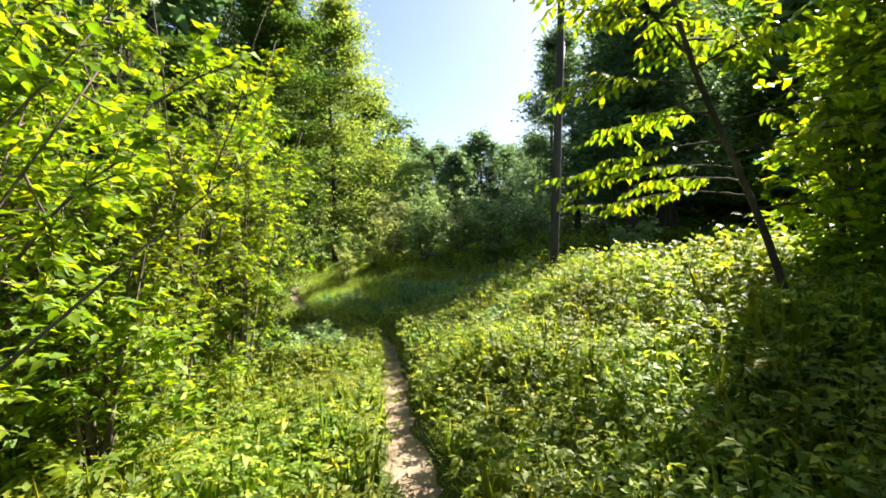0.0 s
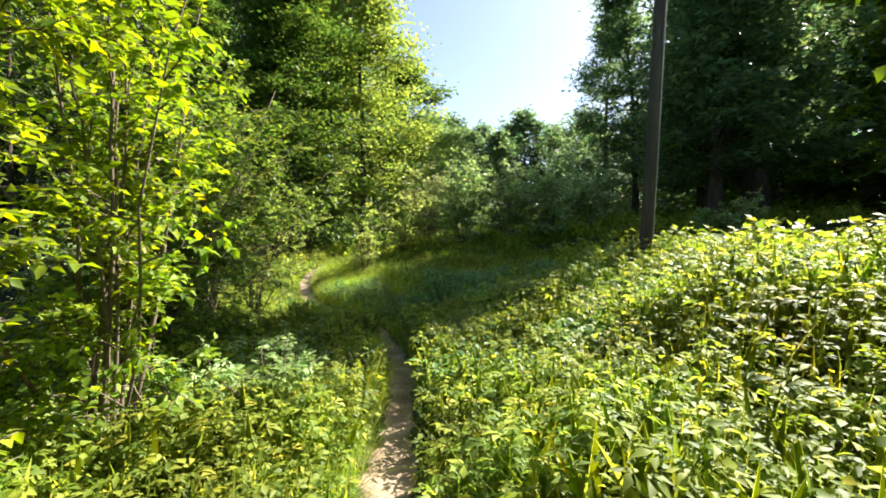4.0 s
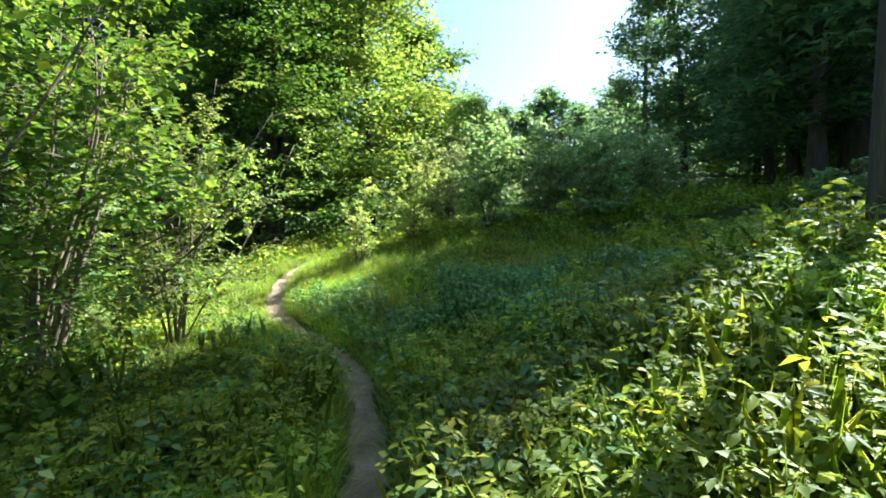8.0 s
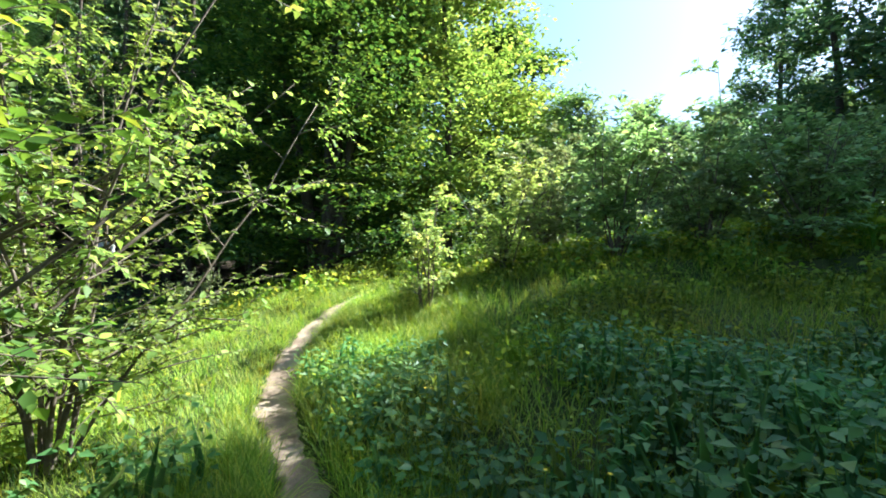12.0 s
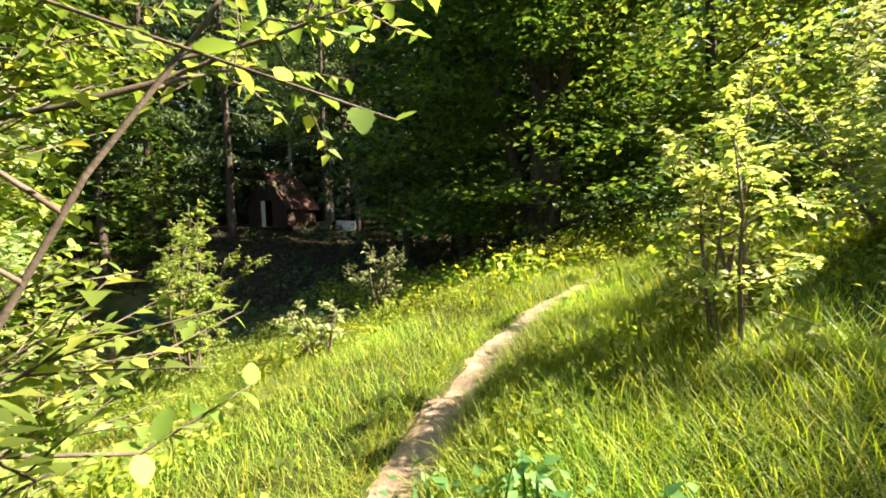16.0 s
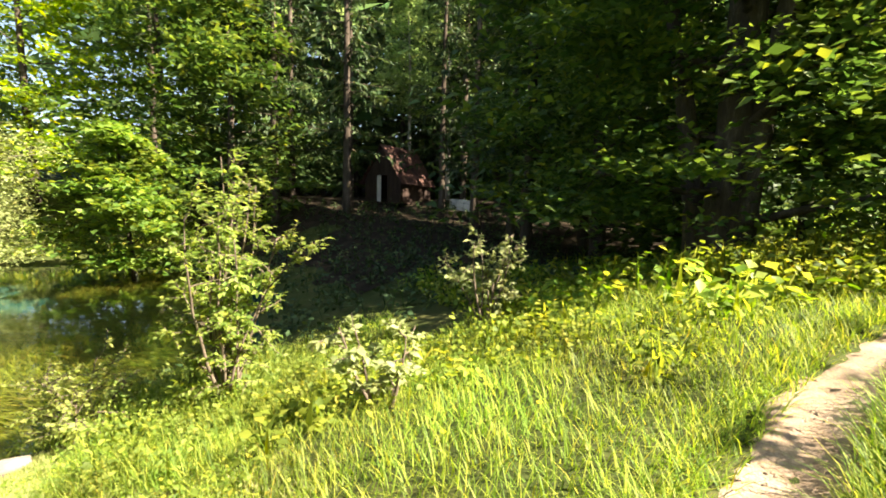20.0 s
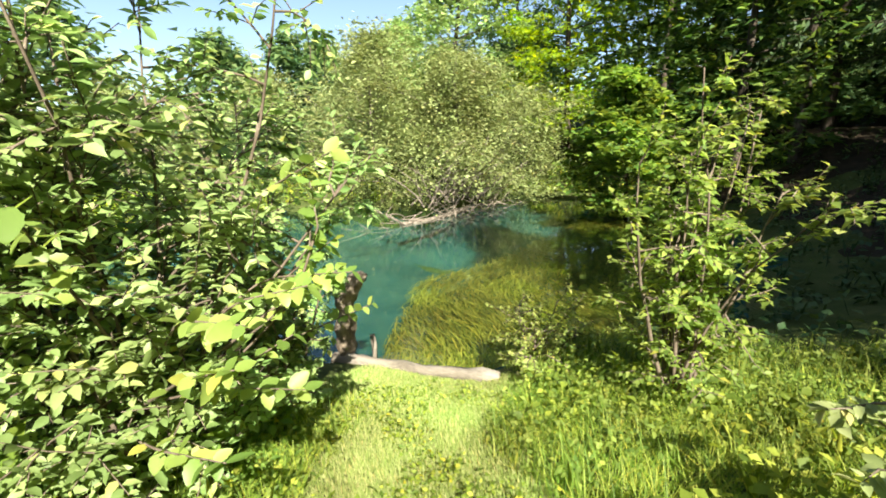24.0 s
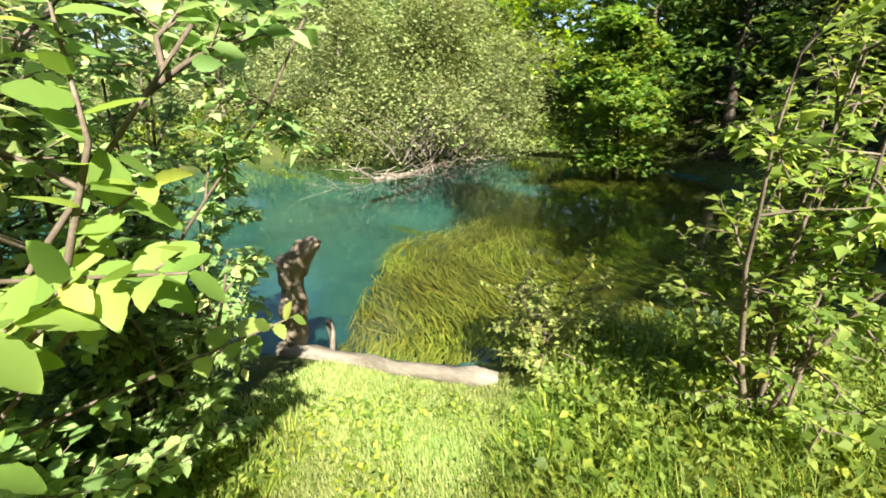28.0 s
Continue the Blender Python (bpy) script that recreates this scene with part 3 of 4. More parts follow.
    # blades that lean over the path's rim, small stones and clods on it
    x, y, s = scatter(90000, -7.5, 1, 1, 21, lambda x, y, s: (np.abs(s) > 0.11 + 0.05 * smooth01((y - 12) / 3)) & (np.abs(s) < 0.36))
    stuff("grass", tri_mesh("grass", *grass(x, y, 0.11, 0.006, 1.6), M_GRASS), "short blades leaning over the path's rim", "grass")
    x, y, s = scatter(60000, -7.5, -2, 11.5, 21, lambda x, y, s: (np.abs(s) > 0.16) & (np.abs(s) < 0.45))
    stuff("grass", tri_mesh("grass", *grass(x, y, 0.20, 0.007, 1.5), M_GRASS), "grass leaning over the sunny path", "grass")
    x, y, s = scatter(60000, -7.5, 1, 1, 21, lambda x, y, s: np.abs(s) < 0.21)
    k = rng.random(len(x)) < 0.7
    P = np.stack([x[k], y[k], land(x[k], y[k]) + 0.012], 1)
    m = len(P)
    oct_v = np.array([(1, 0, 0), (-0.9, 0.2, 0), (0.1, 1, 0), (0, -0.9, 0.1), (0.1, 0, 0.7)])
    oct_f = np.array([(0, 2, 4), (2, 1, 4), (1, 3, 4), (3, 0, 4)])
    size = 0.004 + 0.012 * rng.random(m) ** 3
    V = P[:, None] + (oct_v[None] + rng.normal(0, 0.2, (m, 5, 3))) * size[:, None, None]
    stuff("pebbles", tri_mesh("pebbles", V.reshape(-1, 3), (oct_f[None] + 5 * np.arange(m)[:, None, None]).reshape(-1, 3), M_SOIL), "small stones and clods on the path", "pebbles")
    # trodden short lawn down to the plank
    x, y = rng.uniform(-10.2, -6, 330000), rng.uniform(11.4, 15.2, 330000)
    k = worn(x, y, 0.15 + 0.30 * rng.normal(size=len(x))) & (pond_level(x, y) > 1.03)
    stuff("lawn", tri_mesh("lawn", *grass(x[k], y[k], 0.055, 0.010, 1.2, LEAF1), M_LAWN), "short pale trodden grass sloping to the water", "grass")


build_ground_plants()

# ---- trees and shrubs ----


def clump_leaves(centres, count, size, leaf, flat, tmpl=LEAF2, ratio=0.62, hang=0.15):
    """Leaves gathered round each centre, in flattened sprays."""
    c = np.repeat(centres, count, axis=0)
    n = len(c)
    off = rng.normal(0, 1, (n, 3)) * np.array([size, size, size * flat])
    a = rng.uniform(0, 2 * np.pi, n)
    D = np.stack([np.cos(a), np.sin(a), rng.normal(-hang, 0.3, n)], 1)
    U = np.stack([rng.normal(0, 0.45, n), rng.normal(0, 0.45, n), np.ones(n)], 1)
    L = leaf * rng.uniform(0.6, 1.4, n)
    return leaf_arrays(c + off, D, U, L, L * ratio, tmpl)


def tree(name, x, y, height, radius, base, mat, label, category="tree", trunk=0.16, limbs=16, subs=5, count=120, leaf=0.16, size=0.55, flat=0.35, lean=(0, 0), bark=None, shape=0.6, sink=0.1, tmpl=LEAF1, fill=150, split=True, ratio=0.66, rise=0.5):
    """A tapered trunk, limbs that reach for the crown's outline, and leaf sprays along them."""
    reseed(x, y)
    root = new(name)
    z0 = lz(x, y) - sink
    root.location = (x, y, z0)
    bark = bark or M_BARK
    line = wander((0, 0, 0), (lean[0], lean[1], 1), height * 0.93, 9, 0.04, 0.06)
    rad = trunk * (1 - 0.9 * np.linspace(0, 1, 9)) + 0.02
    rad[0] *= 1.35
    part_of("trunk", tri_mesh("trunk", *tube(line, rad, 9), bark, True), root)

    ph = rng.uniform(0, 6, 3)

    def reach_at(u, a=0.0):
        lobes = 1 + 0.20 * math.sin(3 * a + 7 * u + ph[0]) + 0.16 * math.sin(5 * a - 11 * u + ph[1]) + 0.14 * math.sin(17 * u + a + ph[2])
        return radius * lobes * (math.sin(math.pi * min(1, 0.22 + 0.78 * u) ** shape) * 0.9 + 0.12)

    spots, rest = [], []
    for i in range(limbs):
        t = base + (0.97 - base) * ((i + rng.random()) / limbs)
        p, _ = along(line, t)
        a = i * 2.4 + rng.normal(0, 0.3)
        u = (t - base) / (1 - base)
        reach = reach_at(u, a) * rng.uniform(0.7, 1.2)
        d = np.array([math.cos(a), math.sin(a), 0.12 + rise * u])
        limb = wander(p, d, reach, 6, 0.10, 0.02)
        tubes = [tube(limb, np.linspace(trunk * 0.24 * (1 - 0.6 * u) + 0.010, 0.006, 6), 5)]
        for k in range(subs):
            q, qd = along(limb, rng.uniform(0.3, 1.0))
            side = unit(qd + rng.normal(0, 0.6, 3))
            twig = wander(q, side, reach * 0.3 * rng.uniform(0.5, 1.2), 3, 0.15, -0.03)
            tubes.append(tube(twig, (0.012, 0.008, 0.004), 3))
            spots += [twig[1], twig[2]]
        if split:
            part_of("limb", tri_mesh("limb", *joined(tubes), bark), root)
        else:
            rest += tubes
    if rest:
        tagged(part_of("branchwork", tri_mesh("branchwork", *joined(rest), bark), root), kind="stuff")
    for _ in range(fill):
        u = rng.random() ** 1.1
        p, _ = along(line, base + (0.99 - base) * u)
        a = rng.uniform(0, 2 * np.pi)
        r = reach_at(u, a) * math.sqrt(rng.uniform(0.2, 1.05))
        spots.append(p + np.array([math.cos(a) * r, math.sin(a) * r, (0.12 + rise * u) * r * 0.9]))
    part_of("crown", tri_mesh("crown", *clump_leaves(np.array(spots), count, size, leaf, flat, tmpl, ratio), mat), root)
    return tagged(root, label, category)


def spruce(name, x, y, height, radius, base, label, trunk=0.2, whorls=22, mat=None):
    reseed(x, y)
    root = new(name)
    root.location = (x, y, lz(x, y) - 0.1)
    line = wander((0, 0, 0), (0, 0, 1), height, 8, 0.012, 0.05)
    part_of("trunk", tri_mesh("trunk", *tube(line, trunk * (1 - 0.92 * np.linspace(0, 1, 8)) + 0.012, 9), M_BARK, True), root)
    P, D, tubes = [], [], []
    for i in range(whorls):
        u = (i + rng.random() * 0.5) / whorls
        p, _ = along(line, base + (0.985 - base) * u)
        for j in range(5):
            a = rng.uniform(0, 2 * np.pi)
            reach = radius * (1.02 - u) * rng.uniform(0.7, 1.1) + 0.15
            d = np.array([math.cos(a), math.sin(a), -0.12 + 0.35 * u])
            limb = wander(p, d, reach, 5, 0.05, -0.03)
            tubes.append(tube(limb, np.linspace(0.03, 0.006, 5), 3))
            m = int(26 * reach / radius) + 6
            for t in rng.uniform(0.12, 1.0, m):
                q, qd = along(limb, t)
                P.append(q)
                D.append(unit(qd * 0.8 + rng.normal(0, 0.7, 3) + np.array([0, 0, -0.45])))
    P, D = np.array(P), np.array(D)
    L = rng.uniform(0.25, 0.55, len(P))
    tagged(part_of("branchwork", tri_mesh("branchwork", *joined(tubes), M_BARK), root), kind="stuff")
    part_of("crown", tri_mesh("crown", *leaf_arrays(P, D, rng.normal(0, 0.5, P.shape) + np.array([0, 0, 1]), L, L * 0.34, LEAF2), mat or M_SPRUCE), root)
    return tagged(root, label, "tree")


def shrub(name, x, y, height, radius, mat, label, stems=8, branches=6, twigs=4, per=9, leaf=0.075, tmpl=LEAF4, lean=(0, 0), bark=None, start=0.25, thick=0.018, ratio=0.62, category="shrub", droop=-0.03, z=None, reach=1.0, fine=True):
    """Arching stems from one stool with branches, twigs and leaves set along the twigs."""
    reseed(x, y)
    root = new(name)
    root.location = (x, y, (lz(x, y) if z is None else z) - 0.05)
    bark = bark or M_TWIG
    P, D = [], []
    for i in range(stems):
        a = i * 2 * np.pi / stems + rng.normal(0, 0.35)
        out = radius / height * rng.uniform(0.12, 0.75)
        d = np.array([math.cos(a) * out + lean[0], math.sin(a) * out + lean[1], 1.0])
        ln = height * rng.uniform(0.7, 1.08)
        p0 = np.array([math.cos(a), math.sin(a), 0]) * 0.12 * rng.random()
        line = wander(p0, d, ln, 8, 0.09, -0.01)
        stem = part_of("stem", tri_mesh("stem", *tube(line, np.linspace(thick * rng.uniform(0.7, 1.3), 0.004, 8), 6), bark, True), root)
        for b in range(branches):
            t = start + (1 - start) * (b + rng.random()) / branches
            p, pd = along(line, t)
            bd = unit(pd * 0.45 + unit(rng.normal(0, 1, 3) * np.array([1, 1, 0.4])) * 0.9)
            br = wander(p, bd, reach * radius * rng.uniform(0.25, 0.55) * (1.15 - 0.5 * t), 5, 0.12, droop)
            tubes, lines = [tube(br, np.linspace(0.008, 0.003, 5), 4)], [br]
            for k in range(twigs):
                q, qd = along(br, rng.uniform(0.25, 1))
                tw = wander(q, unit(qd + rng.normal(0, 0.6, 3)), radius * rng.uniform(0.10, 0.24), 3, 0.12, droop)
                if fine:
                    tubes.append(tube(tw, (0.004, 0.003, 0.002), 3))
                lines.append(tw)
            part_of("branch", tri_mesh("branch", *joined(tubes), bark), stem)
            for li in lines:
                for j in range(per):
                    q, qd = along(li, 0.15 + 0.85 * (j + rng.random()) / per)
                    sd = unit(np.cross(qd, (0, 0, 1))) * (1 if j % 2 else -1)
                    P.append(q)
                    D.append(qd * 0.5 + sd * 0.9 + rng.normal(0, 0.3, 3) + np.array([0, 0, -0.12]))
    P, D = np.array(P), np.array(D)
    L = leaf * rng.uniform(0.6, 1.3, len(P))
    U = np.array([0, 0, 1]) + rng.normal(0, 0.4, P.shape)
    part_of("foliage", tri_mesh("foliage", *leaf_arrays(P, D, U, L, L * ratio, tmpl), mat), root)
    return tagged(root, label, category)

# ---- big trees ----
beech = tree("beech_tree", -9.5, 22.6, 17.5, 3.4, 0.05, M_BEECH, "large spreading beech with a thick dark trunk", trunk=0.36, limbs=44, subs=8, count=62, leaf=0.16, size=0.44, flat=0.22, tmpl=LEAF2, fill=420, rise=0.12, shape=0.5)
tree("lime_tree", -6.8, 27.2, 17.5, 3.5, 0.10, M_LIME, "sunlit yellow-green lime beside the beech", trunk=0.16, limbs=24, subs=6, count=50, leaf=0.2, size=0.55, flat=0.25, tmpl=LEAF2, fill=420, shape=0.75)

for dx, dy, lean, r in [(-0.30, -0.12, (-0.22, -0.05), 0.22), (0.28, 0.05, (0.20, -0.03), 0.24)]:
    u = np.linspace(0, 1, 9)
    line = np.stack([dx + lean[0] * 7 * u ** 1.5, dy + lean[1] * 7 * u, 8.5 * u], 1)
    part_of("stem", tri_mesh("stem", *tube(line, np.interp(u, [0, 0.08, 1], [r * 1.3, r, 0.06]), 10), M_BARK, True), beech)

# the wood's edge beyond the bank
RIGHT_WOOD = [(9.7, 22.9, 17.6, 2.9), (12.0, 28.0, 17.2, 2.9), (14.5, 34.5, 20, 4.8), (12.0, 40.0, 22, 4.4), (11.7, 47.0, 22, 4.1), (19.0, 34.0, 22, 5.0), (18.5, 44.0, 23, 5.0), (25.0, 25.0, 20, 5.0), (24.0, 35.0, 22, 5.0)]
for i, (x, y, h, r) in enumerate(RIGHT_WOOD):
    tree("broadleaf_tree", x, y, h, r, 0.13 if i < 5 else 0.03, M_OAK_HAZED if i < 5 else M_MAPLE, "tall dark broadleaf tree at the wood's edge" if i < 5 else "sunlit broadleaf tree inside the wood", trunk=0.26, limbs=20, subs=5, count=54 if i < 2 else 34, leaf=0.34 if i < 2 else 0.36, size=0.50, flat=0.30, fill=280 if i < 2 else 260)
tree("oak_tree", 12.8, 25.6, 20, 3.2, 0.30, M_OAK_HAZED, "old oak with a massive dark trunk", trunk=0.55, limbs=16, subs=4, count=40, leaf=0.34, fill=140)

# bushes across the meadow
for x, y, h, r, m, lab in [(-0.9, 19.4, 3.0, 1.5, M_ALDER, "dense willow bush in the meadow's shade"), (0.7, 19.9, 3.3, 1.5, M_ALDER, "dense willow bush in the meadow's shade"), (2.2, 19.3, 2.7, 1.5, M_ALDER, "dense willow bush in the meadow's shade"),
                           (-2.6, 22.3, 3.2, 1.6, M_WILLOW, "sunlit willow bush behind the meadow"), (3.9, 21.5, 2.6, 1.6, M_ALDER, "dense willow bush in the meadow's shade"),
                           (5.8, 41.0, 4.5, 2.4, M_WILLOW, "pale bush before the far wood"), (5.5, 27.0, 3.2, 2.0, M_ALDER, "bush below the wood's edge"), (8.0, 18.5, 1.8, 1.3, M_ALDER, "low bush on the bank"), (2.0, 30.0, 4.0, 2.2, M_ALDER, "bush below the wood's edge")]:
    shrub("bush", x, y, h, r, m, lab, stems=11, branches=9, twigs=4, per=8, leaf=0.135, tmpl=LEAF2, start=0.08, category="bush", thick=0.02)
tree("young_tree", -1.8, 28.0, 7.0, 2.4, 0.05, M_ALDER, "young rounded tree behind the bushes", trunk=0.08, limbs=20, subs=5, count=30, leaf=0.18, size=0.32, flat=0.4, fill=200)

# far wood on the hill
far_a = tree("forest_tree", 4, 96, 13, 4.4, 0.04, M_OAK_HAZED, "distant broadleaf tree on the wooded hill", trunk=0.25, limbs=10, subs=3, count=17, leaf=0.95, size=0.8, flat=0.6, fill=90, split=False)
tagged(far_a, group="far wood")
spots = [(-38, 92), (-31, 97), (-25, 90), (-19, 98), (-13, 92), (-8, 99), (-3, 93), (0, 103), (8, 93), (13, 100), (18, 92), (24, 99), (30, 93), (37, 99), (-33, 80), (-20, 78), (-9, 82), (3, 84), (17, 80), (24, 76), (32, 72), (-45, 85), (6, 110), (-12, 110), (16, 112), (-16, 60), (-7, 62), (26, 60), (33, 52),
         (30, 44), (32, 30), (35, 20), (33, 8), (36, -2), (27, 16), (40, 36), (-52, 40), (-50, 28), (-52, 10), (-50, 50), (-40, 46), (-30, 48), (-20, 50), (-55, -4), (-52, -22), (-40, -34), (-24, -34), (-46, -16), (-34, -28), (-44, -25), (-50, -32), (-38, -21), (-56, -26), (-53, -14), (-60, -8), (-60, -34), (-44, 38), (-48, 34), (-47, 44), (-36, 44), (-53, 20), (28, 24), (29, 36), (26, 48)]
for i, (x, y) in enumerate(spots):
    k = (0.85 + 0.4 * ((i * 37) % 11) / 11) * (2.1 if x < -15 and 26 < y < 56 else 1.6 if abs(x) > 25 and 5 < y < 56 else 0.8 if y < 5 and x < 0 else 1.0)
    copy_thing(far_a, pose(x, y, lz(x, y) - 0.4, 0, 0, i * 77) @ Matrix.Diagonal((k, k, k, 1)))
spruce("conifer", 10.2, 92, 13, 3.4, 0.05, "sunlit conifer standing before the far wood", whorls=26)

# wood behind the hut and the pond
WOOD = [(-18, 25, 20), (-22, 30, 22), (-27.9, 20.9, 22), (-25, 27, 19), (-36, 31, 23), (-38, 24, 22), (-33, 19, 21), (-29, 36, 22), (-42, 33, 23), (-15, 31, 20), (-19, 37, 22), (-29, 17.5, 20), (-45, 19, 22), (-38, 14, 20), (-13, 26.5, 17), (-24, 34, 22), (-43, 26, 22), (-36, 36, 22), (-21, 26.5, 20), (-30.5, 29.5, 21), (-40, 29, 22), (-47, 24, 22), (-46, 30, 22), (-33, 34, 22), (-26, 39, 22), (-41, 19.5, 21), (-49, 14, 22), (-44, 11, 21), (-16, 36, 21), (-38, 41, 22), (-35.5, 16.5, 20), (-22, 41, 22), (-27.9, 26.6, 19), (-26, 31, 20)]
sp = spruce("spruce_tree", WOOD[0][0], WOOD[0][1], 21, 3.2, 0.16, "tall spruce with a bare lower trunk", trunk=0.22, whorls=26)
tagged(sp, group="spruce wood")
sp2 = spruce("spruce_tree", WOOD[1][0], WOOD[1][1], 22, 3.2, 0.20, "tall spruce with a bare lower trunk", trunk=0.25, whorls=26)
tagged(sp2, group="spruce wood")
for i, (x, y, h) in enumerate(WOOD[2:]):
    k = h / 21.5
    copy_thing((sp, sp2)[i % 2], pose(x, y, lz(x, y) - 0.1, 0, 0, i * 67) @ Matrix.Diagonal((k, k, k, 1)))
for x, y, h in [(-32, 29.2, 17), (-33.4, 26.6, 16)]:
    tree("birch_tree", x, y, h, 2.4, 0.35, M_ALDER, "slender birch with a pale sunlit trunk", trunk=0.13, limbs=12, subs=4, count=30, leaf=0.3, size=0.5, bark=M_BARK_PALE, fill=90)
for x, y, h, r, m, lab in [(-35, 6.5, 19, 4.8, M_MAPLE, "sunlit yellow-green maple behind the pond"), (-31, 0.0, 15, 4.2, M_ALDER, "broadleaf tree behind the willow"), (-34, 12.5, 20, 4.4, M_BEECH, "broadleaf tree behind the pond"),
                           (-29, 15.5, 15, 3.6, M_BEECH, "broadleaf tree behind the pond"), (-37, -8, 10, 4.0, M_ALDER, "broadleaf tree far beyond the pond"), (-42, 1, 18, 5, M_OAK_HAZED, "dark tree behind the maple"), (-18, 28, 15, 3.4, M_OAK_HAZED, "dark understorey tree in the wood"), (-14.5, 25.0, 15, 3.4, M_BEECH, "dark understorey tree in the wood"), (-37, 20, 8, 2.6, M_OAK_HAZED, "dark understorey tree in the wood"), (-12.5, 33, 17, 4.5, M_OAK_HAZED, "tree behind the beech"), (-6, 34, 15, 4.4, M_BEECH, "tree behind the beech")]:
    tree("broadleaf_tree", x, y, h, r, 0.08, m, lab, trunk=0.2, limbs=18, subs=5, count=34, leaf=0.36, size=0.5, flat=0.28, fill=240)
for x, y, h, r in [(-28.5, -3.5, 6.0, 3.6), (-24.0, -0.2, 6.2, 3.8), (-36, -3, 7.0, 4.0), (-34, -10, 7.0, 4.2), (-22.0, -6.0, 5.0, 3.4), (-15.5, -6.5, 4.4, 3.0), (-31.5, 5.0, 5.5, 3.0)]:
    tree("willow_bush", x, y, h, r, 0.02, M_WILLOW, "pale willow bush on the pond's far bank", "bush", trunk=0.07, limbs=20, subs=5, count=24, leaf=0.21, size=0.42, flat=0.6, bark=M_DEAD, shape=0.45, fill=200, rise=0.6)
tree("rowan_tree", -25.2, 11.9, 6.5, 1.9, 0.1, M_HAZEL, "young broad-leaved tree beside the pond", trunk=0.08, limbs=16, subs=5, count=30, leaf=0.26, size=0.32, flat=0.3, fill=80, tmpl=LEAF2)
for x, y, h, r in [(5, -9, 12, 4), (-4, -12, 12, 4), (13, -3, 10, 3.4), (15, 6, 11, 3.2), (-9, -5, 11, 3.6)]:
    tree("broadleaf_tree", x, y, h, r, 0.08, M_BEECH, "broadleaf tree closing the clearing", trunk=0.16, limbs=14, subs=4, count=26, leaf=0.40, size=0.55, flat=0.4, fill=120)

# willow over the far shore
big_willow = tree("willow_bush", -24.4, 4.2, 6.6, 4.8, 0.02, M_WILLOW, "broad grey-green willow bush leaning over the water", "bush", trunk=0.10, limbs=42, subs=7, count=44, leaf=0.135, size=0.40, flat=0.7, bark=M_DEAD, shape=0.42, fill=620, tmpl=LEAF2, rise=0.7)
for k in range(64):
    a = rng.uniform(-0.6, 2.2)
    p = np.array([rng.uniform(-2.2, 4.2), 0.9 + 0.35 * rng.normal(), 0.3])
    d = np.array([math.cos(a) * 0.7, math.sin(a) * 0.6, rng.uniform(0.5, 1.2)])
    part_of("stem", tri_mesh("stem", *tube(wander(p, d, rng.uniform(1.4, 3.2), 6, 0.08, -0.06), np.linspace(rng.uniform(0.02, 0.045), 0.008, 6), 5), M_DEAD, True), big_willow)


def elm_tree(x, y):
    """A leaning sapling whose sprays droop in layers, with pointed leaves in two rows along each twig."""
    reseed(x, y)
    root = new("elm_sapling")
    z0 = lz(x, y) - 0.08
    root.location = (x, y, z0)
    u = np.linspace(0, 1, 12)
    trunk = np.stack([-1.35 * u + 0.10 * np.sin(u * 7), 0.15 * np.sin(u * 5), 4.1 * u ** 0.93], 1)
    part_of("trunk", tri_mesh("trunk", *tube(trunk, np.linspace(0.036, 0.012, 12), 9), M_BARK, True), root)
    for k in range(26):
        t = 0.25 + 0.73 * k / 25
        p, _ = along(trunk, t)
        a = math.pi + rng.normal(0, 0.45) if k % 2 else rng.uniform(-1.9, 1.9)
        if k % 6 == 2:
            a = 1.5 + rng.normal(0, 0.15)
        d = np.array([math.cos(a), math.sin(a), rng.uniform(0.15, 0.4)])
        limb = wander(p, d, rng.uniform(0.95, 1.65) + 0.35 * (k % 6 == 2), 9, 0.06, -0.055)
        branch = part_of("branch", tri_mesh("branch", *tube(limb, np.linspace(0.012, 0.003, 9), 5), M_BARK, True), root)
        P, D, lines = [], [], [limb[3:]]
        twigs = []
        for m in range(7):
            q, qd = along(limb, 0.25 + 0.7 * m / 7)
            side = unit(np.cross(qd, (0, 0, 1))) * (1 if m % 2 else -1)
            tw = wander(q, unit(qd * 0.8 + side * 0.8), rng.uniform(0.3, 0.55), 5, 0.06, -0.05)
            twigs.append(tube(tw, np.linspace(0.004, 0.002, 5), 3))
            lines.append(tw)
        part_of("twigs", tri_mesh("twigs", *joined(twigs), M_BARK), branch)
        for li in lines:
            for m in range(11):
                q, qd = along(li, 0.08 + 0.9 * m / 10)
                side = unit(np.cross(qd, (0, 0, 1))) * (1 if m % 2 else -1)
                P.append(q)
                D.append(qd * 0.5 + side * 0.6 + np.array([0, 0, -0.55]) + rng.normal(0, 0.2, 3))
        P, D = np.array(P), np.array(D)
        L = rng.uniform(0.07, 0.125, len(P))
        part_of("foliage", tri_mesh("foliage", *leaf_arrays(P, D, np.array([0, 0, 1]) + rng.normal(0, 0.3, P.shape), L, L * 0.52, LEAF8), M_MAPLE), branch)
    return tagged(root, "leaning elm sapling with bright drooping leaves in layers", "tree")


# ---- shrubs beside the walk ----
maples = []
for x, y, h in [(-2.75, 1.9, 4.2), (-2.6, 3.3, 3.6), (-2.9, 4.7, 4.4), (-2.9, 6.1, 4.6)]:
    maples.append(shrub("maple_shrub", x, y, h, 1.35, M_MAPLE, "tall sunlit yellow-green field maple shrub", stems=11, branches=12, twigs=6, per=9, leaf=0.08, start=0.04))
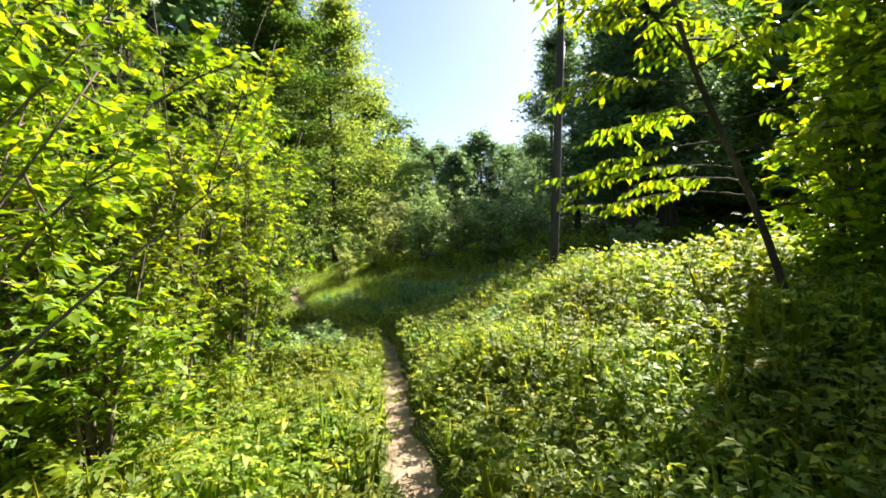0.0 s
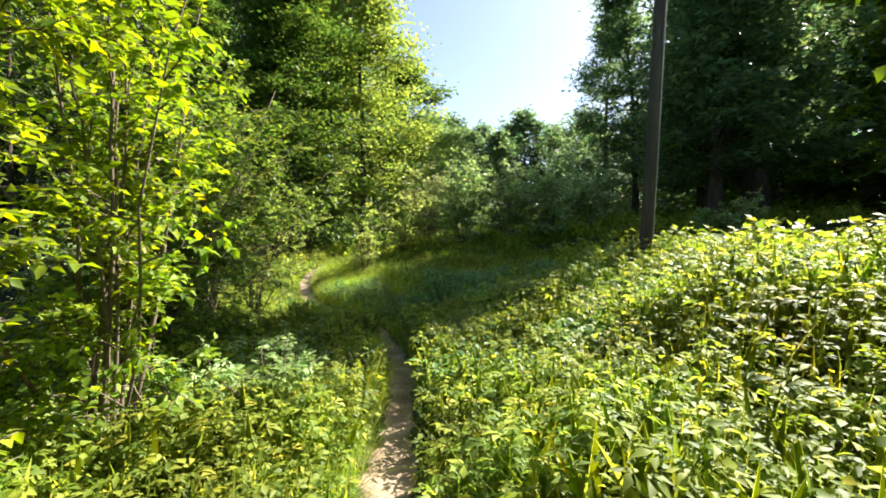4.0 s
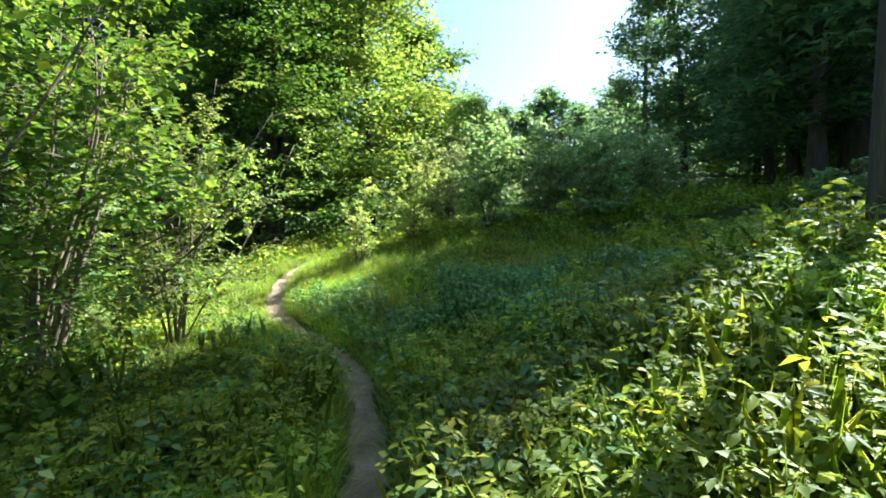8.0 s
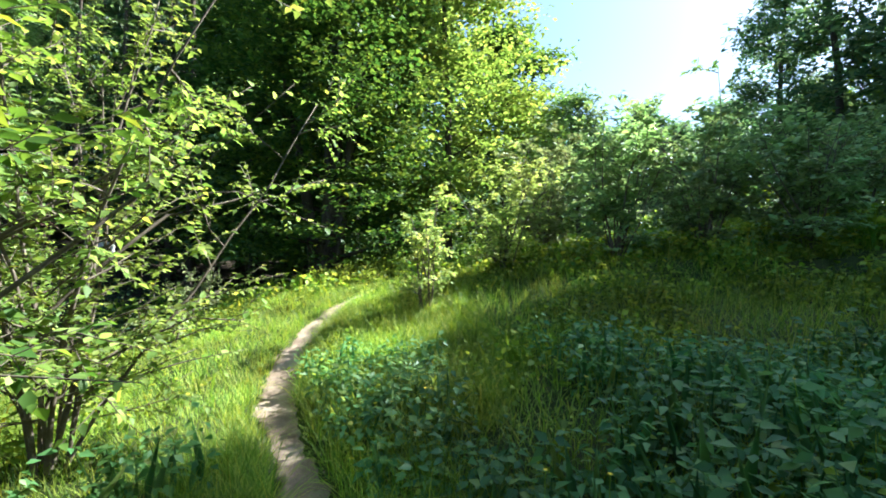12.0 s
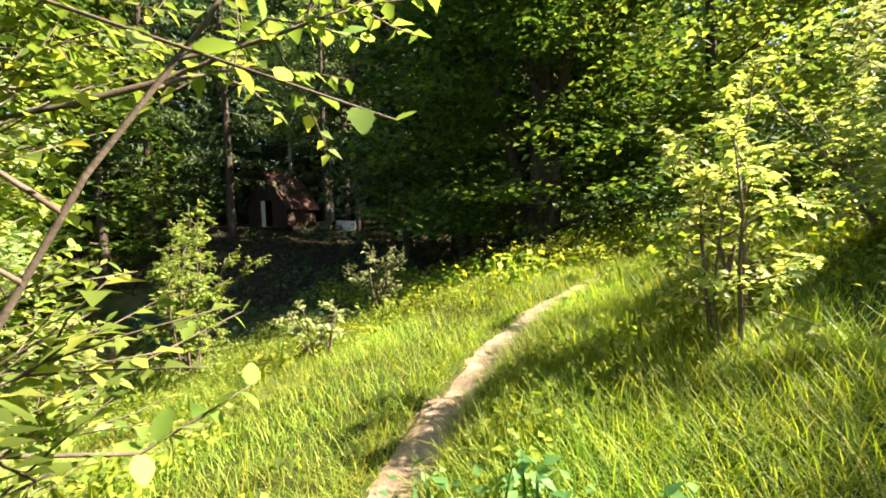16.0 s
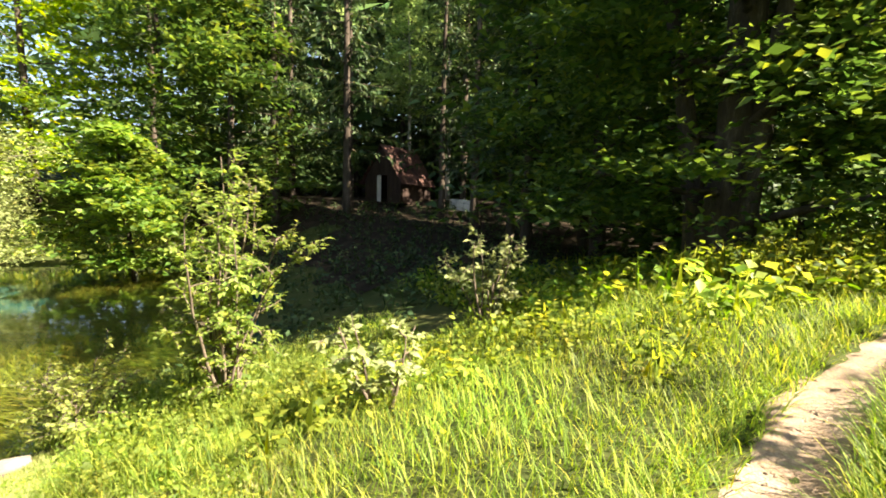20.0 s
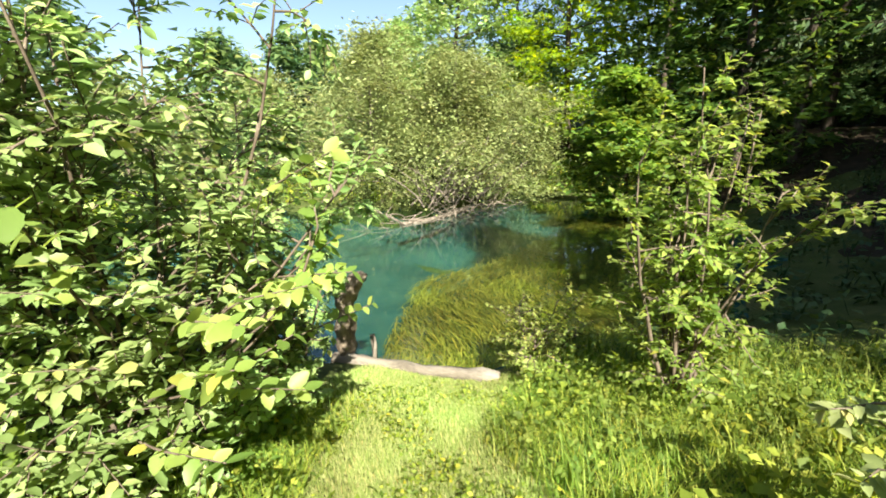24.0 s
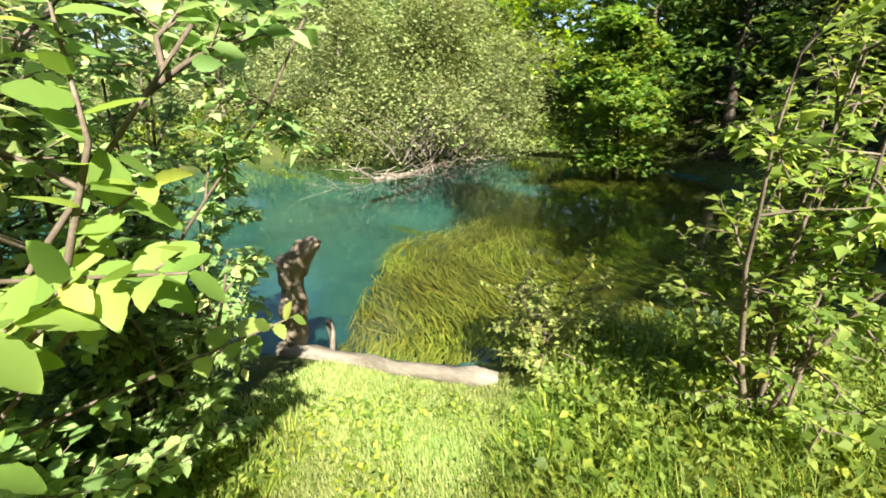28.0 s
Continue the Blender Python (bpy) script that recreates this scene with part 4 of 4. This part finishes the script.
shrub("hazel_shrub", -5.0, 10.3, 5.2, 2.4, M_HAZEL, "many-stemmed hazel over the path", stems=12, branches=12, twigs=7, per=9, leaf=0.10, thick=0.03, start=0.2, reach=1.3, tmpl=LEAF2)
shrub("hazel_shrub", -4.3, 8.2, 5.0, 2.0, M_HAZEL, "dense dark hazel shrub", stems=11, branches=12, twigs=7, per=9, leaf=0.10, thick=0.028, start=0.15, tmpl=LEAF2)
shrub("hazel_shrub", -4.9, 5.6, 5.8, 2.0, M_HAZEL, "dense hazel behind the maple shrubs", stems=10, branches=11, twigs=6, per=9, leaf=0.13, tmpl=LEAF2, start=0.1)
shrub("hazel_shrub", -4.7, 3.0, 5.6, 2.0, M_HAZEL, "dense hazel behind the maple shrubs", stems=10, branches=11, twigs=6, per=9, leaf=0.13, tmpl=LEAF2, start=0.1)
shrub("hazel_shrub", -4.0, 0.6, 5.4, 2.0, M_MAPLE, "tall sunlit shrub in the hedge", stems=9, branches=10, twigs=6, per=9, leaf=0.12, tmpl=LEAF2)
hazel = shrub("alder_shrub", -5.1, 12.3, 4.3, 1.85, M_LIME, "hazel shrub with light green leaves beside the path", stems=11, branches=11, twigs=7, per=9, leaf=0.07, start=0.08)
alder = shrub("alder_shrub", -7.1, 12.1, 3.1, 1.45, M_ALDER, "light green alder shrub on the bank above the water", stems=17, branches=13, twigs=8, per=9, leaf=0.068, start=0.06, tmpl=LEAF8)
shrub("alder_shrub", -9.9, 14.6, 2.5, 0.95, M_LIME, "yellow-green young shrub with upright shoots at the water's edge", stems=12, branches=11, twigs=5, per=8, leaf=0.066, start=0.12)
shrub("alder_shrub", -8.3, 11.2, 2.9, 1.15, M_ALDER, "light green alder shrub leaning over the water", stems=13, branches=12, twigs=7, per=8, leaf=0.075, start=0.05)
shrub("alder_shrub", -8.35, 11.75, 1.7, 0.55, M_ALDER, "light green alder shrub leaning over the water", stems=9, branches=9, twigs=6, per=8, leaf=0.07, start=0.05)
shrub("alder_shrub", -10.5, 13.2, 0.8, 0.9, M_SAPLING, "low yellow-green shrub over the water", stems=8, branches=7, twigs=5, per=7, leaf=0.055, start=0.2)
shrub("dogwood_shrub", -8.0, 15.6, 0.95, 0.55, M_WILLOW, "small dogwood shrub in the grass", stems=4, branches=6, twigs=4, per=6, leaf=0.065, tmpl=LEAF8)
shrub("dogwood_shrub", -9.5, 17.6, 1.2, 0.7, M_WILLOW, "small dry shrub at the wood's edge", stems=7, branches=6, twigs=4, per=7, leaf=0.07)
shrub("maple_sapling", -3.7, 16.3, 1.75, 0.8, M_SAPLING, "sunlit yellow-green sapling in the meadow", stems=6, branches=8, twigs=5, per=8, leaf=0.065, tmpl=LEAF4, start=0.2)
shrub("maple_sapling", -3.0, 18.6, 2.2, 1.2, M_SAPLING, "sunlit yellow-green sapling in the meadow", stems=9, branches=9, twigs=6, per=8, leaf=0.075, tmpl=LEAF2, start=0.1, fine=False)
elm_tree(2.9, 3.75)
shrub("hazel_shrub", 4.0, 4.4, 2.7, 1.0, M_MAPLE, "light green shrub beside the elm sapling", stems=10, branches=10, twigs=6, per=8, leaf=0.09, tmpl=LEAF4, start=0.05)
shrub("hazel_shrub", 4.5, 3.9, 4.9, 2.3, M_MAPLE, "shrub on the bank above the path", stems=15, branches=13, twigs=6, per=9, leaf=0.13, tmpl=LEAF2, start=0.05)
shrub("hazel_shrub", 4.3, 1.9, 4.2, 1.9, M_MAPLE, "light green shrub on the bank above the path", stems=11, branches=11, twigs=6, per=9, leaf=0.12, tmpl=LEAF2, start=0.05)
for x, y, h in [(-1.95, 7.0, 0.75), (-2.5, 6.5, 0.8), (-2.3, 7.8, 0.7)]:
    shrub("bramble", x, y, h, 0.7, M_ALDER, "low sunlit bramble beside the path", stems=8, branches=6, twigs=4, per=6, leaf=0.065, start=0.15)

# ---- utility pole ----


def utility_pole(x, y):
    root = new("utility_pole")
    z0 = lz(x, y) - 0.3
    root.location = (x, y, z0)
    line = np.array([(0.045 * t, 0.01 * t, t) for t in np.linspace(0, 9.5, 12)])
    part_of("pole", tri_mesh("pole", *tube(line, np.linspace(0.10, 0.082, 12), 20), M_POLE, True), root)
    wire = line[1:8] + np.array([0.097, -0.035, 0])
    part_of("earth_wire", tri_mesh("earth_wire", *tube(wire, np.full(7, 0.008), 6), M_STEEL, True), root, "thin bright wire down the pole")
    return tagged(root, "leaning weathered wooden utility pole", "utility pole")


utility_pole(2.58, 10.78)

# ---- near sprigs with single leaves ----


def serrated_leaf(name, bend, tooth):
    """One broad alder leaf: a folded blade with a toothed rim."""
    n = 9
    V, F = [], []
    for i in range(n + 1):
        t = i / n
        w = 0.29 * math.sin(math.pi * t ** 0.85) ** 0.85 if 0 < i < n else 0.0
        w *= 1 + (tooth if i % 2 else -tooth * 0.4)
        z = -bend * t * t
        V += [(0, t, z - 0.012), (-w, t - 0.03 * (i % 2), z + 0.16 * w), (w, t - 0.03 * (i % 2), z + 0.16 * w)]
    for i in range(n):
        a, b = 3 * i, 3 * i + 3
        F += [(a, b, a + 1), (b, b + 1, a + 1), (a, a + 2, b), (b, a + 2, b + 2)]
    return tri_mesh(name, V, F, M_ALDER_LEAF, True)


LEAF_MESHES = [serrated_leaf("leaf", b, th) for b, th in ((0.10, 0.10), (0.25, 0.12), (0.02, 0.08))]


def sprig(root, line, leaves, length, thick=0.008):
    """A branch through the given places (world), with single leaves in rosettes toward its end."""
    o = np.array(root.location)
    pts = np.array(line, float) - o
    pts = np.array([along(pts, t)[0] for t in np.linspace(0, 1, 10)])
    br = part_of("branch", tri_mesh("branch", *tube(pts, np.linspace(thick, 0.0025, 10), 6), M_TWIG, True), root)
    for i in range(leaves):
        t = 0.35 + 0.65 * (i / (leaves - 1)) ** 0.7
        q, qd = along(pts, t)
        a = i * 2.4 + rng.normal(0, 0.3)
        side = unit(np.cross(qd, (0, 0, 1)))
        up = np.cross(side, qd)
        d = unit(qd * 0.35 + side * math.cos(a) + up * 0.45 * math.sin(a) + np.array([0, 0, -0.15]))
        nrm = unit(np.array([0.2, 0.2, 1]) + rng.normal(0, 0.3, 3))
        x = unit(np.cross(d, nrm))
        z = np.cross(x, d)
        s = length * rng.uniform(0.65, 1.2)
        lf = part_of("leaf", LEAF_MESHES[i % 3], br)
        lf.matrix_local = Matrix(((x[0] * s, d[0] * s, z[0] * s, q[0]), (x[1] * s, d[1] * s, z[1] * s, q[1]), (x[2] * s, d[2] * s, z[2] * s, q[2]), (0, 0, 0, 1)))


sprig(maples[0], [(-2.5, 1.8, 0.4), (-2.0, 1.62, 0.85), (-1.51, 1.58, 1.23), (-1.28, 1.89, 1.61), (-0.87, 2.22, 2.14)], 8, 0.07, 0.014)
sprig(hazel, [(-4.9, 12.3, 1.3), (-4.2, 12.95, 1.85), (-3.6, 13.60, 1.52)], 12, 0.08)
sprig(hazel, [(-5.0, 12.2, 1.0), (-4.0, 12.2, 1.6), (-3.2, 12.5, 2.4)], 14, 0.075)
sprig(hazel, [(-5.0, 12.0, 0.6), (-4.2, 11.8, 0.9), (-3.6, 11.9, 0.8)], 14, 0.07)
sprig(hazel, [(-5.0, 12.4, 0.4), (-5.0, 13.2, 0.75), (-5.0, 13.75, 0.95)], 12, 0.08)
sprig(hazel, [(-4.9, 12.4, 0.3), (-4.5, 12.9, 0.45), (-4.2, 13.2, 0.5)], 11, 0.08)
sprig(hazel, [(-5.1, 12.3, 0.9), (-4.76, 12.84, 1.6), (-4.56, 13.34, 1.77), (-4.42, 13.55, 1.88), (-4.28, 13.65, 1.99), (-4.21, 13.93, 1.96)], 22, 0.085, 0.017)
sprig(hazel, [(-5.0, 12.3, 0.4), (-4.45, 12.88, 0.80), (-4.27, 13.23, 0.74), (-4.25, 13.51, 0.85)], 15, 0.085, 0.010)
sprig(hazel, [(-4.8, 11.2, 0.5), (-3.97, 11.74, 1.37), (-3.78, 12.13, 1.81), (-3.55, 12.39, 2.09)], 20, 0.08, 0.018)
sprig(hazel, [(-5.1, 11.6, 1.1), (-4.3, 11.7, 1.45), (-3.6, 12.0, 1.75)], 18, 0.075, 0.016)
sprig(hazel, [(-5.0, 11.8, 1.3), (-4.4, 12.3, 1.9), (-3.9, 12.9, 2.6)], 20, 0.08, 0.016)
sprig(hazel, [(-4.8, 11.3, 0.5), (-4.0, 11.3, 0.8), (-3.3, 11.6, 0.75)], 16, 0.07, 0.012)
for line, n, ln, th in [([(-7.1, 12.4, 0.2), (-7.2, 12.9, 0.60), (-7.3, 13.26, 0.70)], 16, 0.09, 0.008), ([(-7.2, 12.4, 0.3), (-7.4, 12.85, 0.65), (-7.55, 13.28, 0.70)], 16, 0.09, 0.008),
                        ([(-7.0, 12.4, 0.2), (-6.95, 12.9, 0.6), (-6.9, 13.42, 0.70)], 20, 0.095, 0.008), ([(-6.9, 12.4, 0.4), (-6.6, 12.9, 0.9), (-6.4, 13.4, 1.15)], 16, 0.09, 0.008),
                        ([(-7.0, 12.3, 0.0), (-7.05, 12.9, 0.25), (-7.12, 13.4, 0.35)], 18, 0.09, 0.008), ([(-7.2, 12.3, 0.6), (-7.35, 12.9, 1.05), (-7.45, 13.3, 1.25)], 16, 0.09, 0.008),
                        ([(-6.9, 12.3, -0.1), (-6.8, 12.9, 0.1), (-6.75, 13.45, 0.3)], 18, 0.09, 0.008), ([(-7.4, 12.3, 0.0), (-7.75, 12.7, 0.2), (-8.0, 13.0, 0.35)], 16, 0.085, 0.008),
                        ([(-6.9, 12.5, 0.1), (-6.88, 13.0, 0.4), (-6.86, 13.38, 0.55)], 18, 0.095, 0.009), ([(-7.3, 12.5, 0.2), (-7.47, 13.0, 0.6), (-7.54, 13.09, 0.9), (-7.55, 13.05, 1.11)], 18, 0.09, 0.010),
                        ([(-7.3, 12.6, 0.2), (-7.36, 13.0, 0.55), (-7.45, 13.14, 0.70)], 12, 0.10, 0.007), ([(-7.2, 12.6, 0.2), (-7.28, 13.0, 0.5), (-7.36, 13.17, 0.67)], 8, 0.095, 0.007),
                        ([(-7.4, 12.6, 0.2), (-7.52, 12.95, 0.55), (-7.61, 13.17, 0.70)], 12, 0.10, 0.007), ([(-7.4, 12.6, 0.4), (-7.55, 12.95, 0.7), (-7.61, 13.13, 0.84)], 12, 0.10, 0.007),
                        ([(-7.1, 12.6, 0.0), (-7.2, 13.0, 0.35), (-7.29, 13.15, 0.46)], 8, 0.09, 0.007)]:
    sprig(alder, line, n, ln, th)

# ---- old weir at the pond ----


def box_bm(sx, sy, sz, bevel=0.01):
    bm = bmesh.new()
    bmesh.ops.create_cube(bm, size=1)
    bmesh.ops.scale(bm, vec=(sx, sy, sz), verts=bm.verts)
    bmesh.ops.bevel(bm, geom=bm.edges[:], offset=bevel, segments=2, affect="EDGES")
    return bm


def weathered_log(name, line, radii, sides, mat, label, category, seed):
    """A worn trunk: a thick tube with a knotted, uneven skin."""
    r = np.random.default_rng(seed)
    V, F = tube(line, radii, sides)
    V = V + r.normal(0, 0.012, V.shape)
    ob = new(name, tri_mesh(name, V, F, mat, True))
    return tagged(ob, label, category)



def tree_stump():
    """A standing dead stem and the broken, hooked head that it ends in."""
    r = np.random.default_rng(3)
    u = np.linspace(0, 1, 14)
    stem = tube(np.stack([-9.82 + 0.025 * np.sin(u * 6), 10.98 - 0.03 * u, -1.75 + 1.36 * u], 1), 0.118 + 0.014 * np.sin(u * 13) + 0.012 * np.sin(u * 31), 14)
    v = np.linspace(0, 1, 9)
    head = tube(np.stack([-9.80 - 0.15 * v, 10.93 + 0.31 * v, -0.62 + 0.44 * np.sin(v * 1.45) - 0.04 * v ** 3], 1), np.interp(v, [0, 0.3, 0.65, 0.85, 1], [0.09, 0.115, 0.10, 0.065, 0.025]), 14)
    V, F = joined([stem, head])
    V = V + r.normal(0, 0.008, V.shape)
    return tagged(new("tree_stump", tri_mesh("tree_stump", V, F, M_STUMP, True)), "old mossy stump with a hooked broken top, standing in the water", "tree stump")


tree_stump()
t = np.linspace(0, 1, 12)
weathered_log("timber_beam", np.stack([-9.72 - 0.34 * t, 10.85 + 2.1 * t, -1.30 + 0.10 * t], 1), 0.085 + 0.012 * np.sin(t * 8), 10, M_PLANK, "pale weathered timber beam along the water's edge", "beam", 5)
t = np.linspace(0, 1, 6)
weathered_log("stake", np.stack([-9.86 + 0.01 * t, 11.40 - 0.03 * t, -1.6 + 0.68 * t], 1), 0.045 - 0.012 * t, 8, M_PLANK, "short pale wooden stake driven beside the beam", "stake", 6)
t = np.linspace(0, 1, 12)
weathered_log("mossy_log", np.stack([-12.9 + 1.7 * t, 21.6 + 0.75 * t, np.array([lz(-12.9 + 1.7 * k, 21.6 + 0.75 * k) + 0.12 for k in t])], 1), 0.17 - 0.05 * t, 12, M_MOSS, "pale mossy fallen log before the beech", "log", 11)
t = np.linspace(0, 1, 16)
weathered_log("fallen_log", np.stack([-19.0 - 5.2 * t, 5.05 + 0.5 * np.sin(t * 3), np.full(16, WATER_Z + 0.0) + 0.06 * t], 1), 0.10 - 0.03 * t, 8, M_DEAD, "long thin fallen trunk floating below the willow", "log", 8)
tagged(new("mud_bank", grid_mesh("mud_bank", np.linspace(-31, -26.5, 24), np.linspace(10.8, 14.6, 20), lambda X, Y: -1.62 + 0.22 * np.exp(-((X + 29) / 1.5) ** 2 - ((Y - 12.8) / 1.0) ** 2) + 0.02 * np.sin(X * 5) * np.sin(Y * 6), M_SOIL)), "low brown mud bank at the pond's far end", "mud bank")


def stick_heap():
    root = new("driftwood_heap")
    root.location = (-22, 5.6, WATER_Z)
    for i in range(90):
        x = rng.uniform(-5.0, 4.6)
        p = np.array([x, 0.1 + 0.45 * rng.normal() - 0.12 * x, 0.05 + 0.5 * rng.random()])
        a = rng.uniform(0, 2 * np.pi)
        line = wander(p - np.array([0, 0, 0.2]), (math.cos(a), math.sin(a) * 0.8, rng.normal(0.1, 0.35)), rng.uniform(0.7, 2.0), 5, 0.15, 0.0)
        part_of("stick", tri_mesh("stick", *tube(line, np.linspace(rng.uniform(0.015, 0.04), 0.006, 5), 5), M_DEAD, True), root)
    return tagged(root, "heap of bleached dead sticks under the willow", "driftwood")


stick_heap()

# streaming weed below the surface
n = 42000
wx, wy = rng.uniform(-26, -9.9, n), rng.uniform(8.6, 15, n)
k = (wy > np.interp(wx, [-26, -17, -14.5, -12.5, -10.7], [10.2, 9.6, 9.0, 9.7, 10.8]) + 0.10 * np.sin(wx * 2.3) + 0.15 * rng.random(n)) & (pond_level(wx, wy) < 0.99) & (wx < -10.2 - 0.5 * rng.random(n))
wx, wy = wx[k], wy[k]
m = len(wx)
wz = np.minimum(WATER_Z - 0.06, np.maximum(land(wx, wy) + 0.05, WATER_Z - 0.30 - 0.2 * rng.random(m)) + 0.12 * rng.random(m))
ang = 0.55 + 0.35 * np.sin(wx * 0.9 + wy * 0.6) + rng.normal(0, 0.25, m)
wd = np.stack([np.cos(ang), np.sin(ang), rng.normal(0.0, 0.05, m)], 1)
wl = rng.uniform(0.35, 0.8, m)
stuff("water_weed", tri_mesh("water_weed", *leaf_arrays(np.stack([wx, wy, wz], 1), wd, np.tile((0.0, 0.0, 1.0), (m, 1)) + rng.normal(0, 0.3, (m, 3)), wl, wl * 0.035, (BLADE[0] * np.array([1, 1, 0.10]), BLADE[1])), M_WEED), "brown-green water weed streaming under the surface", "water weed")

# ---- hut in the wood ----


def hut(x, y, turn):
    root = new("hut")
    root.matrix_world = pose(x, y, lz(x, y) - 0.05, 0, 0, turn)
    w, d, wall, ridge = 2.7, 3.6, 1.5, 3.5
    # walls: gable front with a doorway, gable back, two low sides
    def slab(name, pts, depth, axis, mat, label=""):
        bm = bmesh.new()
        vs = [bm.verts.new(p) for p in pts]
        f = bm.faces.new(vs)
        ext = bmesh.ops.extrude_face_region(bm, geom=[f])
        bmesh.ops.translate(bm, vec=[depth if i == axis else 0 for i in range(3)], verts=[v for v in ext["geom"] if isinstance(v, bmesh.types.BMVert)])
        bmesh.ops.recalc_face_normals(bm, faces=bm.faces[:])
        return part(name, bm, mat, root, label)
    h = w / 2
    k = (ridge - wall) / h
    slab("front_wall", [(-h, 0, 0), (-0.45, 0, 0), (-0.45, 0, 1.75), (0.35, 0, 1.75), (0.35, 0, 0), (h, 0, 0), (h, 0, wall), (0, 0, ridge), (-h, 0, wall)], 0.1, 1, M_HUTWALL, "dark board gable with a doorway")
    slab("back_wall", [(-h, d, 0), (h, d, 0), (h, d, wall), (0, d, ridge), (-h, d, wall)], -0.1, 1, M_HUTWALL)
    slab("side_wall", [(-h, 0.1, 0), (-h, d - 0.1, 0), (-h, d - 0.1, wall), (-h, 0.1, wall)], 0.1, 0, M_HUTWALL)
    slab("side_wall", [(h, 0.1, 0), (h, d - 0.1, 0), (h, d - 0.1, wall), (h, 0.1, wall)], -0.1, 0, M_HUTWALL)
    slab("door", [(-0.44, 0.03, 0.02), (-0.16, 0.03, 0.02), (-0.16, 0.03, 1.73), (-0.44, 0.03, 1.73)], 0.04, 1, M_WHITE, "pale half-open door leaf")
    slab("floor_slab", [(-h - 0.3, -1.0, 0.0), (h + 0.3, -1.0, 0.0), (h + 0.3, d, 0.0), (-h - 0.3, d, 0.0)], 0.06, 2, M_HUTWALL)
    # shingle courses on both slopes
    for sgn in (-1, 1):
        roof = new("roof_slope")
        roof.parent = root
        tagged(roof, "steep slope of reddish-brown wooden shingles")
        rows, cols = 11, 12
        rise = math.atan2(ridge - wall, h)
        span = math.hypot(h + 0.25, (h + 0.25) * k)
        bm = box_bm((d + 0.6) / cols * 0.97, span / rows * 1.25, 0.03, 0.006)
        me = bpy.data.meshes.new("shingle")
        bm.to_mesh(me)
        bm.free()
        me.materials.append(M_SHINGLE)
        for r in range(rows):
            for c in range(cols):
                u = (r + 0.5) / rows * span
                sh = new("shingle", me)
                sh.parent = roof
                px = sgn * (u * math.cos(rise))
                pz = ridge + 0.08 - u * math.sin(rise) + 0.012 * rng.normal()
                py = -0.3 + (c + 0.5 + 0.25 * (r % 2)) * (d + 0.6) / cols
                sh.matrix_local = pose(px, py, pz, 0, sgn * math.degrees(rise), 0) @ pose(0, 0, 0, 0, 0, 90) @ pose(0, 0, 0, 5 * sgn, 0, 0)
    return tagged(root, "small dark wooden hut with a steep shingle roof among the trees", "hut")


hut(-30.9, 24.0, 34)
# pale blocks added in place of a bright sunlit gap behind the trunks
root = new("low_wall")
root.matrix_world = pose(-26.8, 28.4, lz(-26.8, 28.4) + 0.2, 0, 0, 32)
for i in range(3):
    part("block", box_bm(0.46, 0.3, 0.9 - 0.08 * (i % 3), 0.03), M_WHITE, root).location = (-1.6 + 0.48 * i, 0, 0.2)
tagged(root, "pale blocks standing in for a sunlit gap behind the trunks", "wall")

# ---- flowers ----


def flowers(n, x0, x1, y0, y1, mat, label, h, size):
    x, y, s = scatter(n, x0, x1, y0, y1, lambda x, y, s: np.abs(s) > 0.5)
    m = len(x)
    base = np.stack([x, y, land(x, y)], 1)
    top = base + np.stack([rng.normal(0, 0.05, m), rng.normal(0, 0.05, m), h * rng.uniform(0.8, 1.2, m)], 1)
    for b, t in zip(base, top):
        root = new("flower")
        root.location = b
        part_of("stalk", tri_mesh("stalk", *tube(np.array([(0, 0, 0), (t - b) * 0.5 + np.array([0.01, 0, 0]), t - b]), (0.003, 0.002, 0.002), 4), M_GRASS), root)
        a = np.arange(5) * 2 * np.pi / 5
        D = np.stack([np.cos(a), np.sin(a), np.full(5, 0.4)], 1)
        part_of("petals", tri_mesh("petals", *leaf_arrays(np.tile(t - b, (5, 1)), D, np.tile((0, 0, 1.0), (5, 1)), np.full(5, size), np.full(5, size * 0.9), LEAF2), mat), root)
        tagged(root, label, "flower", group="meadow flowers")


flowers(60, -3, 2, 10, 15, M_YELLOW, "yellow buttercup on a thin stalk", 0.45, 0.014)
flowers(16, -8.5, -5.5, 15, 17.5, M_YELLOW, "yellow buttercup on a thin stalk", 0.35, 0.014)
